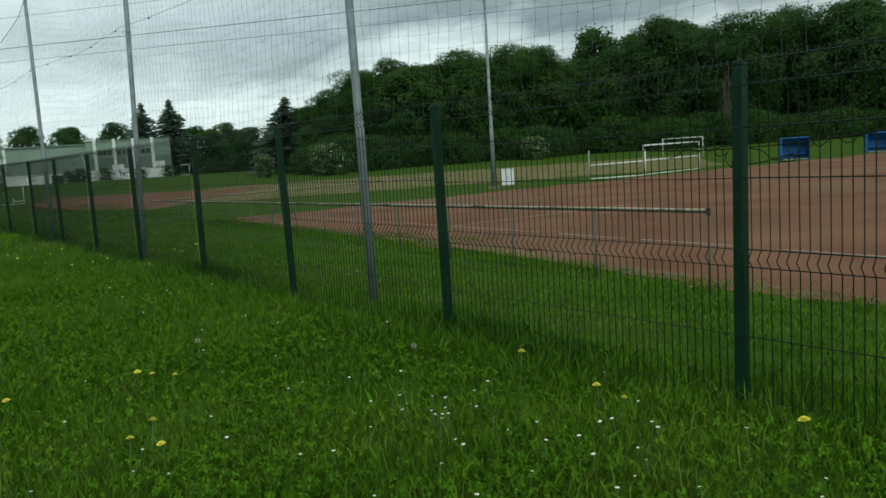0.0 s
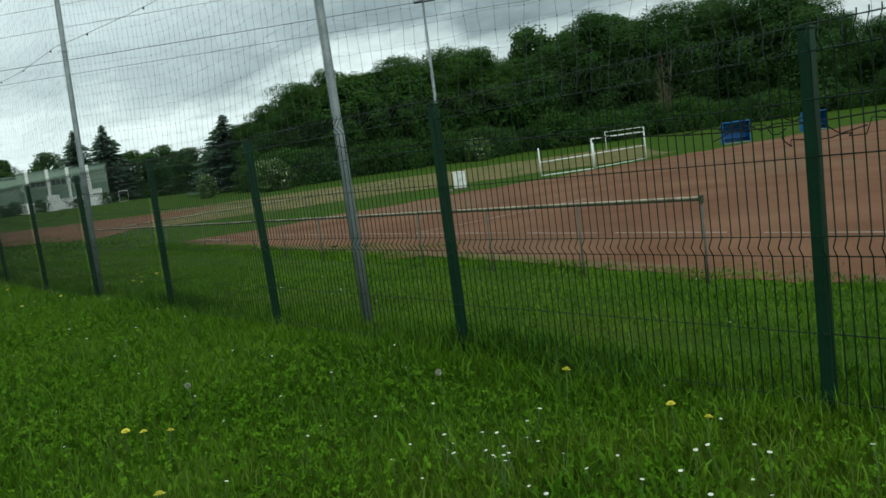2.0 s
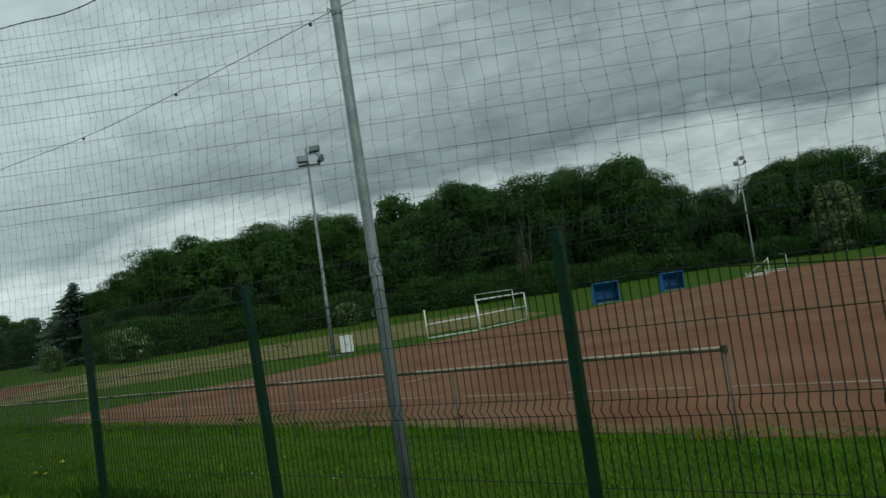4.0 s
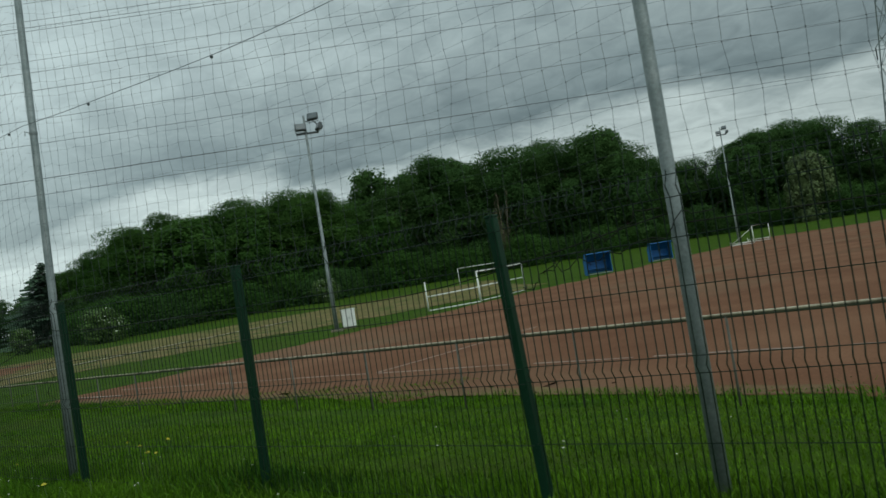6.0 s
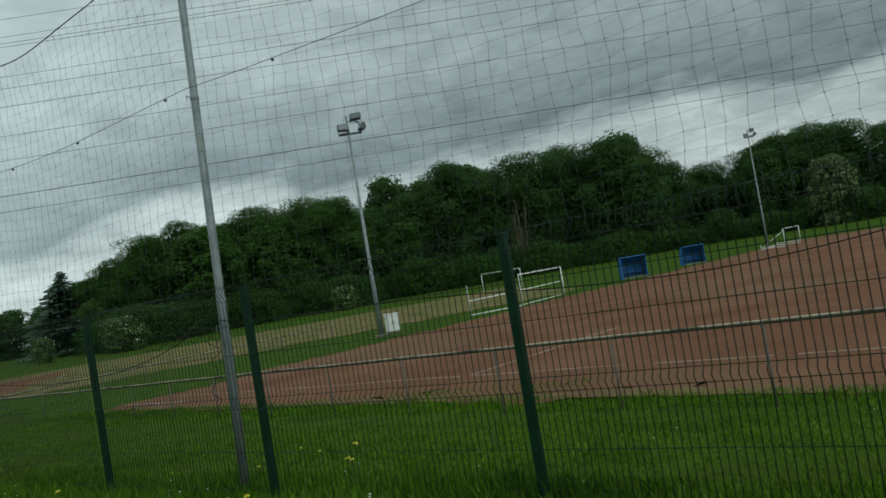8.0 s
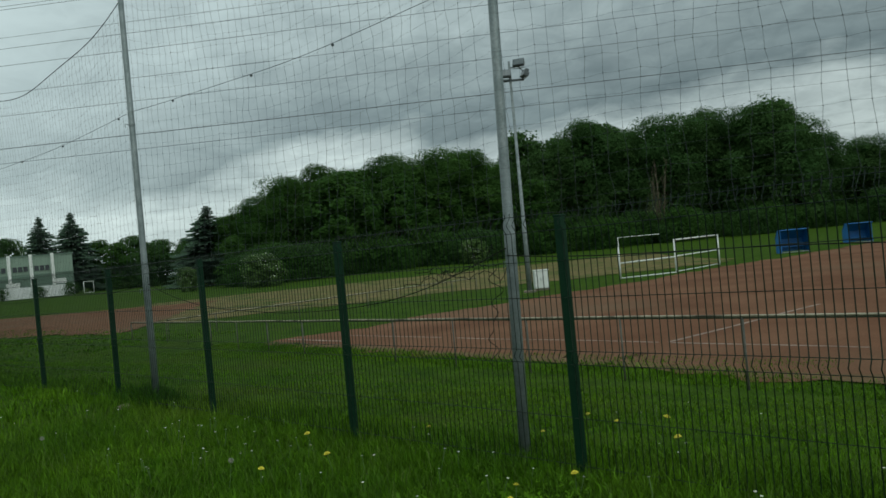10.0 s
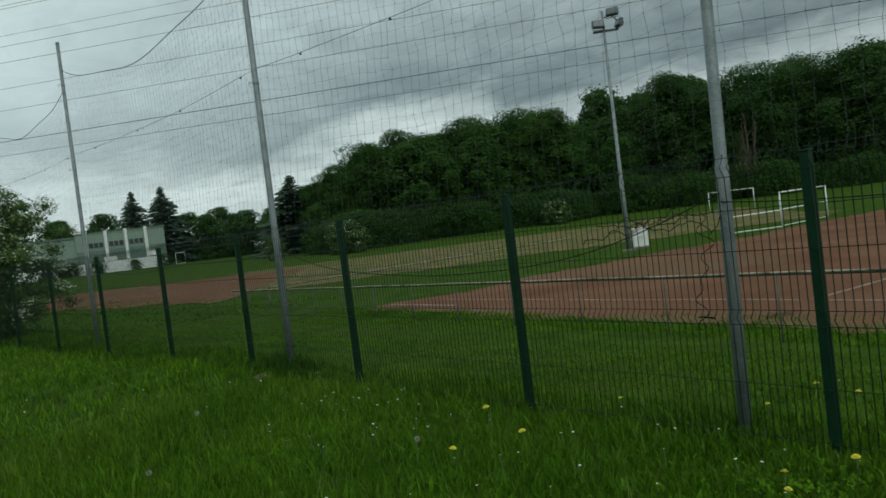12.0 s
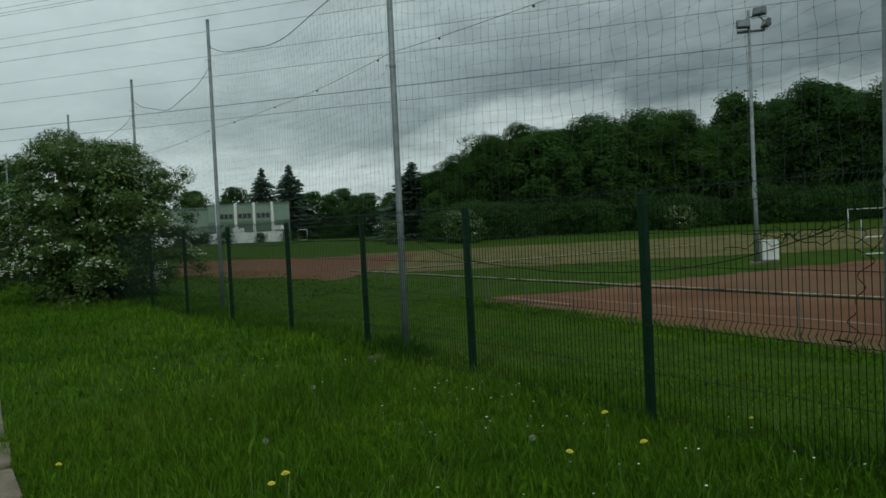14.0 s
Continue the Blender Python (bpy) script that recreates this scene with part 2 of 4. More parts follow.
# ---- mesh helpers ----
def part(name, bm, mat, parent=None, label="", smooth=False):
    me = bpy.data.meshes.new(name)
    if smooth:
        for f in bm.faces:
            f.smooth = True
    bm.to_mesh(me)
    bm.free()
    me.materials.append(mat)
    ob = new(name, me)
    if parent is not None:
        ob.parent = parent
    if label:
        tagged(ob, label)
    return ob


def mesh_from(name, verts, faces, mat, parent=None, label=""):
    """A mesh from computed arrays: verts n x 3, faces n x 3 or n x 4."""
    me = bpy.data.meshes.new(name)
    verts, faces = np.asarray(verts, np.float32), np.asarray(faces, np.int32)
    k = faces.shape[1]
    me.vertices.add(len(verts))
    me.vertices.foreach_set("co", verts.ravel())
    me.loops.add(faces.size)
    me.loops.foreach_set("vertex_index", faces.ravel())
    me.polygons.add(len(faces))
    me.polygons.foreach_set("loop_start", np.arange(0, faces.size, k, dtype=np.int32))
    me.update(calc_edges=True)
    me.validate()
    me.materials.append(mat)
    ob = new(name, me)
    if parent is not None:
        ob.parent = parent
    if label:
        tagged(ob, label)
    return ob


def empty(name, m, label, category, group=""):
    ob = new(name)
    ob.empty_display_size = 0.2
    ob.matrix_world = m
    return tagged(ob, label, category, group)


def bm_box(bm, lo, hi, bevel=0.0):
    lo, hi = Vector(lo), Vector(hi)
    r = bmesh.ops.create_cube(bm, size=1.0, matrix=Matrix.LocRotScale((lo + hi) / 2, None, hi - lo))
    if bevel:
        edges = list({e for v in r["verts"] for e in v.link_edges})
        bmesh.ops.bevel(bm, geom=edges, offset=bevel, segments=2, affect="EDGES", profile=0.6)
    return bm


def box(lo, hi, bevel=0.0):
    return bm_box(bmesh.new(), lo, hi, bevel)


def bm_tube(bm, points, radii, sides=8, cap=True):
    """A tube along points; radii is one number or one for each point."""
    pts = [Vector(p) for p in points]
    radii = [radii] * len(pts) if isinstance(radii, (int, float)) else radii
    rings = []
    for i, p in enumerate(pts):
        d = (pts[min(i + 1, len(pts) - 1)] - pts[max(i - 1, 0)]).normalized()
        a = d.cross(Vector((0, 0, 1)) if abs(d.z) < 0.9 else Vector((1, 0, 0))).normalized()
        b = d.cross(a)
        rings.append([bm.verts.new(p + radii[i] * (math.cos(2 * math.pi * k / sides) * a + math.sin(2 * math.pi * k / sides) * b)) for k in range(sides)])
    for r, s in zip(rings, rings[1:]):
        for k in range(sides):
            bm.faces.new((r[k], r[(k + 1) % sides], s[(k + 1) % sides], s[k]))
    if cap and sides > 2:
        bm.faces.new(list(reversed(rings[0])))
        bm.faces.new(rings[-1])
    bmesh.ops.recalc_face_normals(bm, faces=bm.faces)
    return bm


def tube(points, radii, sides=8):
    return bm_tube(bmesh.new(), points, radii, sides)


def strands(lines, radius, sides=3):
    """Arrays of thin tubes, one for each n x 3 polyline: verts and faces for mesh_from."""
    vs, fs, at = [], [], 0
    for p in lines:
        p = np.asarray(p, float)
        d = np.gradient(p, axis=0)
        d /= np.linalg.norm(d, axis=1)[:, None] + 1e-9
        ref = np.where(np.abs(d[:, 2:3]) < 0.9, [[0, 0, 1.0]], [[1.0, 0, 0]])
        a = np.cross(d, ref)
        a /= np.linalg.norm(a, axis=1)[:, None] + 1e-9
        b = np.cross(d, a)
        ang = 2 * np.pi * np.arange(sides) / sides
        ring = p[:, None] + radius * (np.cos(ang)[None, :, None] * a[:, None] + np.sin(ang)[None, :, None] * b[:, None])
        n = len(p)
        vs.append(ring.reshape(-1, 3))
        i, k = np.meshgrid(np.arange(n - 1), np.arange(sides), indexing="ij")
        q = np.stack([i * sides + k, i * sides + (k + 1) % sides, (i + 1) * sides + (k + 1) % sides, (i + 1) * sides + k], -1).reshape(-1, 4)
        fs.append(q + at)
        at += n * sides
    return np.concatenate(vs), np.concatenate(fs)


# ---- ground ----
def smooth(a, b, v):
    t = np.clip((v - a) / (b - a), 0, 1)
    return t * t * (3 - 2 * t)


def ground_z(x, y):
    """Height of the land: level verge by the fence, a bank down to the pitch, a long shallow dip, a rise to the woods."""
    x, y = np.asarray(x, float), np.asarray(y, float)
    d = np.hypot(x, y)
    field = -0.70 - 0.0055 * np.clip(d - 14, 0, 85) + 0.9 * smooth(100, 185, d)
    side = smooth(0.6, 6.2, y + 0.10 * np.clip(-x - 24, 0, 60))
    bumps = 0.03 * np.sin(0.9 * x + 0.4 * y) * np.cos(0.7 * y - 0.3 * x) * (1 - smooth(40, 80, d))
    return side * field - 0.10 * (1 - side) + bumps * (1 - 0.7 * side)


def gz(x, y):
    return float(ground_z(x, y))


def axis_steps(lo, hi, far, step):
    inner = np.arange(lo, hi + 0.01, step)
    out = np.geomspace(step * 2, far, 34)
    return np.concatenate([(lo - out)[::-1], inner, hi + out])


def sheet(name, X, Y, Z, mat, label, category):
    n, m = X.shape
    i, j = np.meshgrid(np.arange(n - 1), np.arange(m - 1), indexing="ij")
    f = np.stack([i * m + j, (i + 1) * m + j, (i + 1) * m + j + 1, i * m + j + 1], -1).reshape(-1, 4)
    ob = mesh_from(name, np.stack([X, Y, Z], -1).reshape(-1, 3), f, mat)
    ob.data.shade_smooth()
    return tagged(ob, label, category, kind="structure")


GX, GY = np.meshgrid(axis_steps(-110, 20, 3000, 1.0), axis_steps(-10, 115, 3000, 1.0), indexing="ij")
sheet("ground", GX, GY, ground_z(GX, GY), M_SOIL, "green mown and meadow grass ground around the sports field", "grass")


def patch(name, corners, n, m, mat, label, category, lift, ragged):
    """A sheet over four corners that follows the land, with ragged edges."""
    u, v = np.meshgrid(np.linspace(0, 1, n), np.linspace(0, 1, m), indexing="ij")
    a, b, c, d = (np.array(p, float) for p in corners)
    P = (1 - u)[..., None] * ((1 - v)[..., None] * a + v[..., None] * d) + u[..., None] * ((1 - v)[..., None] * b + v[..., None] * c)
    edge = np.clip(1 - 20 * np.minimum(np.minimum(u, 1 - u), np.minimum(v, 1 - v)), 0, 1)
    w = np.array([[noise.noise_vector((p[0] * 0.35, p[1] * 0.35, 2.2)) + 0.6 * noise.noise_vector((p[0] * 1.3, p[1] * 1.3, 5.0)) + 0.35 * noise.noise_vector((p[0] * 4.1, p[1] * 4.1, 8.0)) for p in row] for row in P])
    P = P + ragged * edge[..., None] * w[..., :2]
    return sheet(name, P[..., 0], P[..., 1], ground_z(P[..., 0], P[..., 1]) + lift, mat, label, category)


patch("clay_pitch", ((-28.0, 8.9), (45, -0.3), (45, 104), (-29.0, 104)), 240, 210, M_CLAY, "flat reddish clay football pitch with faint chalk lines", "sports pitch", 0.015, 0.9)
patch("sandy_margin", ((-28.1, 8.75), (12, 3.72), (12, 4.15), (-27.9, 9.3)), 240, 8, M_SAND, "pale sandy strip between the clay and the grass", "pitch margin", 0.019, 0.22)
patch("clay_run", ((-62, 7.6), (-43, 11.0), (-74, 33), (-100, 17)), 60, 60, M_CLAY, "worn reddish clay end of the running track", "running track", 0.03, 0.8)
patch("dirt_track", ((-46, 14.2), (-31, 47), (-64, 92), (-88, 32)), 70, 70, M_TRACK, "worn tan dirt and dry grass running track", "running track", 0.025, 1.2)


def line_mark(a, b, width):
    a, b = np.array(a, float), np.array(b, float)
    n = max(2, int(np.linalg.norm(b - a) / 0.5))
    side = np.array([-(b - a)[1], (b - a)[0]]) / np.linalg.norm(b - a) * width / 2
    t = np.linspace(0, 1, n)[:, None]
    wob = 0.02 * np.sin(17 * t + a[0])
    P = np.stack([a + t * (b - a) - side * (1 + wob), a + t * (b - a) + side * (1 - wob)], 1)
    sheet("chalk_line", P[..., 0], P[..., 1], ground_z(P[..., 0], P[..., 1]) + 0.022, M_CHALK, "faint worn white chalk line on the clay", "line marking")


for x0, x1 in ((-26.5, -21.8), (-21.3, -15.2), (-14.9, -11.2), (-10.6, -8.5), (-8.1, -5.6), (-4.9, -2.6)):
    line_mark((x0, 8.78 - 0.069 * x0), (x1, 8.78 - 0.069 * x1), 0.10)
line_mark((-15.0, 9.9), (-14.6, 16.8), 0.11)
line_mark((-27.9, 9.6), (-24.6, 9.4), 0.16)


# ---- fence ----
STEP, FENCE_TOP = 2.5, 1.655


def fence_y(x):
    """The fence runs straight and then bends gently towards the verge."""
    return -0.08 * max(0.0, -x - 18.7)


def fence_point(k):
    x = -STEP * k - {2: 0.07, 4: 0.05}.get(k, 0.0)
    return Vector((x, fence_y(x), 0.0))


def wire_profile(z):
    """Forward kink of the panel's folds at a height."""
    for mid, half, out in ((0.705, 0.045, 0.034), (1.625, 0.058, 0.045)):
        if abs(z - mid) < half:
            return out * (1 - abs(z - mid) / half)
    return 0.0


def link_copy(ob, parent):
    c = ob.copy()
    scene.collection.objects.link(c)
    c.parent = parent
    return c


def build_fence():
    fence = empty("mesh_fence", pose(0, 0, 0), "long dark green welded wire fence on steel posts in grass", "fence")
    post = box((-0.028, -0.030, -0.35), (0.028, 0.030, FENCE_TOP), 0.006)
    bm_box(post, (-0.031, -0.033, FENCE_TOP), (0.031, 0.033, FENCE_TOP + 0.016), 0.005)
    post0 = part("post", post, M_GREENPAINT, fence)
    heights = [-0.08, 0.30, 0.66, 0.705, 0.75, 1.10, 1.567, 1.625, 1.683, 1.71]
    upright = [(0.0, -0.048 - wire_profile(z), z) for z in heights]
    wire0 = mesh_from("wire", *strands([upright], 0.0036, 4), M_WIRE, fence)
    levels = (-0.02, 0.30, 0.66, 0.75, 1.11, 1.36, 1.567, 1.683)
    cross0 = mesh_from("cross_wire", *strands([[(-0.01, -0.042, 0), (-1.2, -0.042, 0.002), (-STEP + 0.01, -0.042, 0)]], 0.0026, 4), M_WIRE, fence)
    lines = [[(-0.05 - i * 0.05 + p[0], p[1], p[2]) for p in upright] for i in range(49)]
    lines += [[(-0.01, -0.042, z), (-1.2, -0.042, z), (-STEP + 0.01, -0.042, z)] for z in levels]
    panel0 = tagged(mesh_from("wire_panel", *strands(lines, 0.0034, 4), M_WIRE, fence), kind="stuff")
    rng = random.Random(5)
    for k in range(-4, 34):
        a, b = fence_point(k), fence_point(k + 1)
        turn = math.degrees(math.atan2(-(b - a).y, -(b - a).x))
        link_copy(post0, fence).matrix_basis = Matrix.Translation(a) @ pose(0, 0, rng.uniform(-0.015, 0.015), rng.uniform(-0.5, 0.5), -3.0 if k == 2 else rng.uniform(-0.5, 0.5), turn)
        m = Matrix.Translation(a) @ pose(0, 0, rng.uniform(-0.01, 0.01), rng.uniform(-0.4, 0.4), 0, turn) @ Matrix.Diagonal(((b - a).length / STEP, 1, 1, 1))
        if 0 <= k <= 5:
            for i in range(49):
                link_copy(wire0, fence).matrix_basis = m @ pose(-0.05 - i * 0.05 + rng.uniform(-0.002, 0.002), 0, 0, 0, rng.uniform(-0.12, 0.12), 0)
            for z in levels:
                link_copy(cross0, fence).matrix_basis = m @ pose(0, 0, z)
        else:
            link_copy(panel0, fence).matrix_basis = m
    for ob in (post0, wire0, cross0, panel0):
        bpy.data.objects.remove(ob)


build_fence()

# ---- ball stop net ----
POLE_H = 6.05
POLE_AT = [(9.0, 0.39), (2.45, 0.39), (-4.17, 0.39), (-10.78, 0.28), (-16.82, 0.20), (-25.1, 0.26), (-32.2, -0.02), (-39.4, -0.9), (-46.6, -1.6), (-53.8, -2.2)]


POLE_LEAN = {-10.78: (-1.7, 0.1), -4.17: (0.7, 0.0)}


def net_pole(x, y):
    z0 = gz(x, y)
    thing = empty("net_pole", pose(x, y, z0, *POLE_LEAN.get(x, (0, 0))), "tall galvanised steel pole carrying the ball net", "pole", "poles along the net")
    part("shaft", tube([(0, 0, -0.3), (0, 0, 1.75), (0, 0, 1.78), (0, 0, POLE_H - z0)], [0.044, 0.044, 0.040, 0.035], 14), M_GALV, thing, smooth=True)
    part("cap", tube([(0, 0, POLE_H - z0), (0, 0, POLE_H - z0 + 0.03)], [0.040, 0.032], 14), M_GALV, thing)
    for z in (1.45, 3.58, 5.30):
        part("clamp", tube([(0, 0, z), (0, 0, z + 0.03)], 0.046 if z < 2 else 0.042, 14), M_GALV, thing)
        part("hook", tube([(0, -0.05, z + 0.02), (0, -0.09, z + 0.03), (0, -0.09, z - 0.02)], 0.005, 6), M_GALV, thing)
    if abs(x + 39.4) < 0.1:
        part("bracket", tube([(0.0, 0.0, 5.2), (0.35, 0.1, 5.55), (0.5, 0.1, 5.4), (0.5, 0.1, 4.6)], 0.03, 8), M_GALV, thing)
    return thing


for px, py in POLE_AT:
    net_pole(px, py)


def build_net():
    net = empty("ball_stop_net", pose(0, 0, 0), "thin dark mesh ball net strung between tall poles behind the fence", "net")
    mesh = 0.135
    for bay, (a, b) in enumerate(zip(POLE_AT, POLE_AT[1:])):
        a, b = np.array(a), np.array(b)
        length = float(np.linalg.norm(b - a))
        n = int(length / mesh)
        rng = random.Random(40 + bay)
        low = 0.46 if bay == 3 else rng.uniform(0.14, 0.22)

        def top(u):
            return 5.12 + 0.40 * u - 0.58 * (1 - (2 * u - 1) ** 2) - 0.03 * np.sin(5 * np.pi * u)

        def hem(u):
            return 1.47 - 1.1 * low * (1 - np.abs(2 * u - 1) ** 1.6) + 0.05 * np.sin(9 * u + bay)

        def foot(u):
            return 1.62 + 0.04 * np.sin(7 * u + bay)

        def middle(u):
            x = a[0] + u * (b[0] - a[0])
            return 3.55 + 0.016 * np.clip(-x - 10, 0, 40) - 0.05 * np.sin(np.pi * u)

        def place(u, z):
            u, z = np.broadcast_arrays(np.asarray(u, float), np.asarray(z, float))
            belly = 0.10 * np.sin(np.pi * u) * np.sin(np.pi * np.clip((z - 1.2) / 4.2, 0, 1))
            wx = 0.016 * np.sin(3.1 * z + 9 * u + bay) + 0.012 * np.sin(7.7 * z + 31 * u)
            wz = 0.010 * np.sin(9 * u + 1.3 * z + bay)
            p = a + u[..., None] * (b - a)
            return np.stack([p[..., 0] + wx * np.sin(np.pi * u), p[..., 1] + belly, z + wz * np.sin(np.pi * u)], -1)

        rows = int((5.2 - 1.6) / mesh)
        jit = np.random.default_rng(60 + bay)
        us = np.linspace(0, 1, n + 1)
        f = np.linspace(0, 1, rows + 1)[None, :]
        node = place(us[:, None] + 0 * f, foot(us)[:, None] + f * (top(us) - foot(us))[:, None])
        slack = jit.normal(size=node.shape) * np.array([0.0075, 0.006, 0.0055])
        slack[:, :, 0] += 0.010 * np.sin(1.7 * np.arange(n + 1))[:, None]
        slack[[0, -1]] = 0
        node = node + slack
        vs, fs = strands([node[i] for i in range(1, n)], 0.0013, 3)
        hs, hf = strands([node[:, j] for j in range(rows)], 0.0007, 3)
        ks = node[1:-1, :-1].reshape(-1, 1, 3) + 0.0034 * np.array([(1, 1, 1), (1, -1, -1), (-1, 1, -1), (-1, -1, 1)])
        kf = np.arange(len(ks))[:, None, None] * 4 + np.array([(0, 1, 2, 2), (0, 3, 1, 1), (0, 2, 3, 3), (1, 3, 2, 2)])
        mesh_from("net_panel", np.concatenate([vs, hs]), np.concatenate([fs, hf + len(vs)]), M_NET, net)
        tagged(mesh_from("knotwork", ks.reshape(-1, 3), kf.reshape(-1, 4)[:, :3], M_ROPE, net), kind="stuff")
        us = np.linspace(0, 1, 41)
        for name, curve, r, mat in (("top_rope", top(us), 0.0055, M_ROPE), ("hem_rope", hem(us), 0.0040, M_ROPE), ("middle_rope", middle(us), 0.0028, M_NET)):
            vs, fs = strands([place(us, curve)], r, 6)
            mesh_from(name, vs, fs, mat, net)
        for u in np.linspace(0.04, 0.96, 24):
            lash = bmesh.new()
            bmesh.ops.create_icosphere(lash, subdivisions=1, radius=0.010, matrix=Matrix.Translation(Vector(place(u, top(u)))) @ Matrix.Diagonal((1.8, 1, 1.0, 1)))
            part("lashing", lash, M_ROPE, net)
        for u in (0.05, 0.32, 0.56, 0.83):
            knot = bmesh.new()
            bmesh.ops.create_icosphere(knot, subdivisions=1, radius=0.017, matrix=Matrix.Translation(Vector(place(u, middle(u) - 0.015))))
            part("knot", knot, M_NET, net)
    tail = np.array([(-10.98 + 0.035 * math.sin(31 * q) + 0.05 * math.sin(6 * q), 0.30 + 0.04 * math.cos(23 * q), 1.36 - 0.80 * q) for q in np.linspace(0, 1, 60)])
    vs, fs = strands([tail], 0.0032, 5)
    mesh_from("rope_tail", vs, fs, M_ROPE, net)
    rng = np.random.default_rng(8)
    for x0, n in ((-12.0, 4), (-5.2, 2), (-0.9, 3)):
        for k in range(n):
            walk_on = np.cumsum(rng.normal(size=(26, 3)) * np.array([0.035, 0.012, 0.026]) + np.array([0.040, 0, 0.004]), axis=0)
            vs, fs = strands([walk_on + np.array([x0 + 0.12 * k, 0.33, 1.24 + 0.03 * k])], 0.0032, 5)
            mesh_from("tangled_rope", vs, fs, M_ROPE, net)


build_net()


# ---- pitch things ----
def build_rail(start, end, spacing):
    """A low rail whose shaded underside is a dark second bar; start and end are the points of its upper bar."""
    a, b = Vector(start), Vector(end)
    base = Vector((a.x, a.y, gz(a.x, a.y)))
    rail = empty("handrail", pose(*base), "low weathered cream steel handrail along the pitch edge", "railing", "rails round the pitch")
    n = int((b - a).length / spacing)
    tops = []
    for i in range(n + 1):
        p = a.lerp(b, i / n)
        foot = Vector((p.x, p.y, gz(p.x, p.y) - 0.2)) - base
        top = p - base + Vector((0, 0, 0.012 * math.sin(3.1 * i)))
        part("post", tube([foot, top - Vector((0, 0, 0.02))], 0.015, 8), M_OLDSTEEL, rail, smooth=True)
        tops.append(top)
    part("rail", tube(tops, 0.0155, 10), M_RAILPAINT, rail, smooth=True)
    # added dark bar: shade on the rail's underside, put into colour and shape
    part("lower_rail", tube([p - Vector((0, 0, 0.028)) for p in tops], 0.0125, 10), M_RAILDARK, rail, "dark bar for the shaded underside of the rail", smooth=True)
    part("end_clamp", tube([tops[0] - Vector((0, 0, 0.06)), tops[0] + Vector((0, 0, 0.025))], 0.030, 10), M_RAILDARK, rail)


build_rail((-3.36, 4.68, 0.44), (-38.0, 9.14, -0.15), 2.05)
build_rail((-35.6, 9.5, -0.10), (-36.9, 28.1, -0.10), 2.05)


def build_goal(x, y, turn, width, high, deep, back, label, style="box", r=0.042):
    """A portable white goal, its mouth along local x."""
    goal = empty("goal", pose(x, y, gz(x, y), 0, 0, turn), label, "football goal", "goals beside the pitch")
    w = width / 2
    for s in (-1, 1):
        part("upright", tube([(s * w, 0, -0.03), (s * w, 0, high)], r, 10), M_WHITE, goal, smooth=True)
        if style == "box":
            part("base_bar", tube([(s * w, 0, 0.05), (s * w, -deep, 0.05)], r * 0.8, 8), M_WHITE, goal, smooth=True)
            part("side_bar", tube([(s * w, 0, back * 0.55), (s * w, -deep, back * 0.5)], r * 0.8, 8), M_WHITE, goal, smooth=True)
            part("back_upright", tube([(s * w, -deep, 0), (s * w, -deep, back)], r * 0.9, 8), M_WHITE, goal, smooth=True)
    part("crossbar", tube([(-w - r, 0, high), (w + r, 0, high)], r, 10), M_WHITE, goal, smooth=True)
    if style == "box":
        part("back_bar", tube([(-w, -deep, 0.05), (w, -deep, 0.05)], r * 0.8, 8), M_WHITE, goal, smooth=True)
        part("stay", tube([(w, 0, high * 0.9), (w, -deep, 0.1)], r * 0.7, 8), M_WHITE, goal, smooth=True)
    if style == "winged":
        out = (w + 2.8, -2.0)
        part("wing_upright", tube([(*out, -0.03), (*out, 1.74)], r, 10), M_WHITE, goal, smooth=True)
        part("wing_base_bar", tube([(w, 0, 0.05), (*out, 0.05)], r * 0.8, 8), M_WHITE, goal, smooth=True)
        part("wing_middle_bar", tube([(w, 0, 0.92), (*out, 0.86)], r * 0.9, 8), M_WHITE, goal, smooth=True)
        part("inner_upright", tube([(w - 0.55, -0.25, 0.0), (w - 0.55, -0.25, high * 0.86)], r * 0.9, 8), M_WHITE, goal, smooth=True)
        part("middle_bar", tube([(-w, -0.1, high * 0.50), (w - 0.55, -0.25, high * 0.50)], r * 0.8, 8), M_WHITE, goal, smooth=True)
        part("ground_bar", tube([(-w, -0.1, 0.06), (w - 0.55, -0.25, 0.06)], r * 0.6, 8), M_WHITE, goal, smooth=True)
    return goal


build_goal(-29.64, 39.62, -84.2, 6.67, 1.86, 3.3, 1.95, "white portable football goal parked at the pitch edge", "winged")
build_goal(-58.8, 81.2, 7, 5.4, 2.4, 1.2, 0.5, "white portable goal standing on the grass behind another goal", "plain")
build_goal(-25.65, 88.4, -90, 7.1, 1.9, 2.5, 0.5, "white portable goal near the far floodlight mast")
build_goal(-80.0, 9.0, -60, 5.0, 2.2, 1.4, 0.6, "white goal on the grass beyond the clay run")
build_goal(-188.0, 65.5, -110, 2.0, 2.5, 1.0, 0.5, "small white goal in front of the far hall", r=0.07)


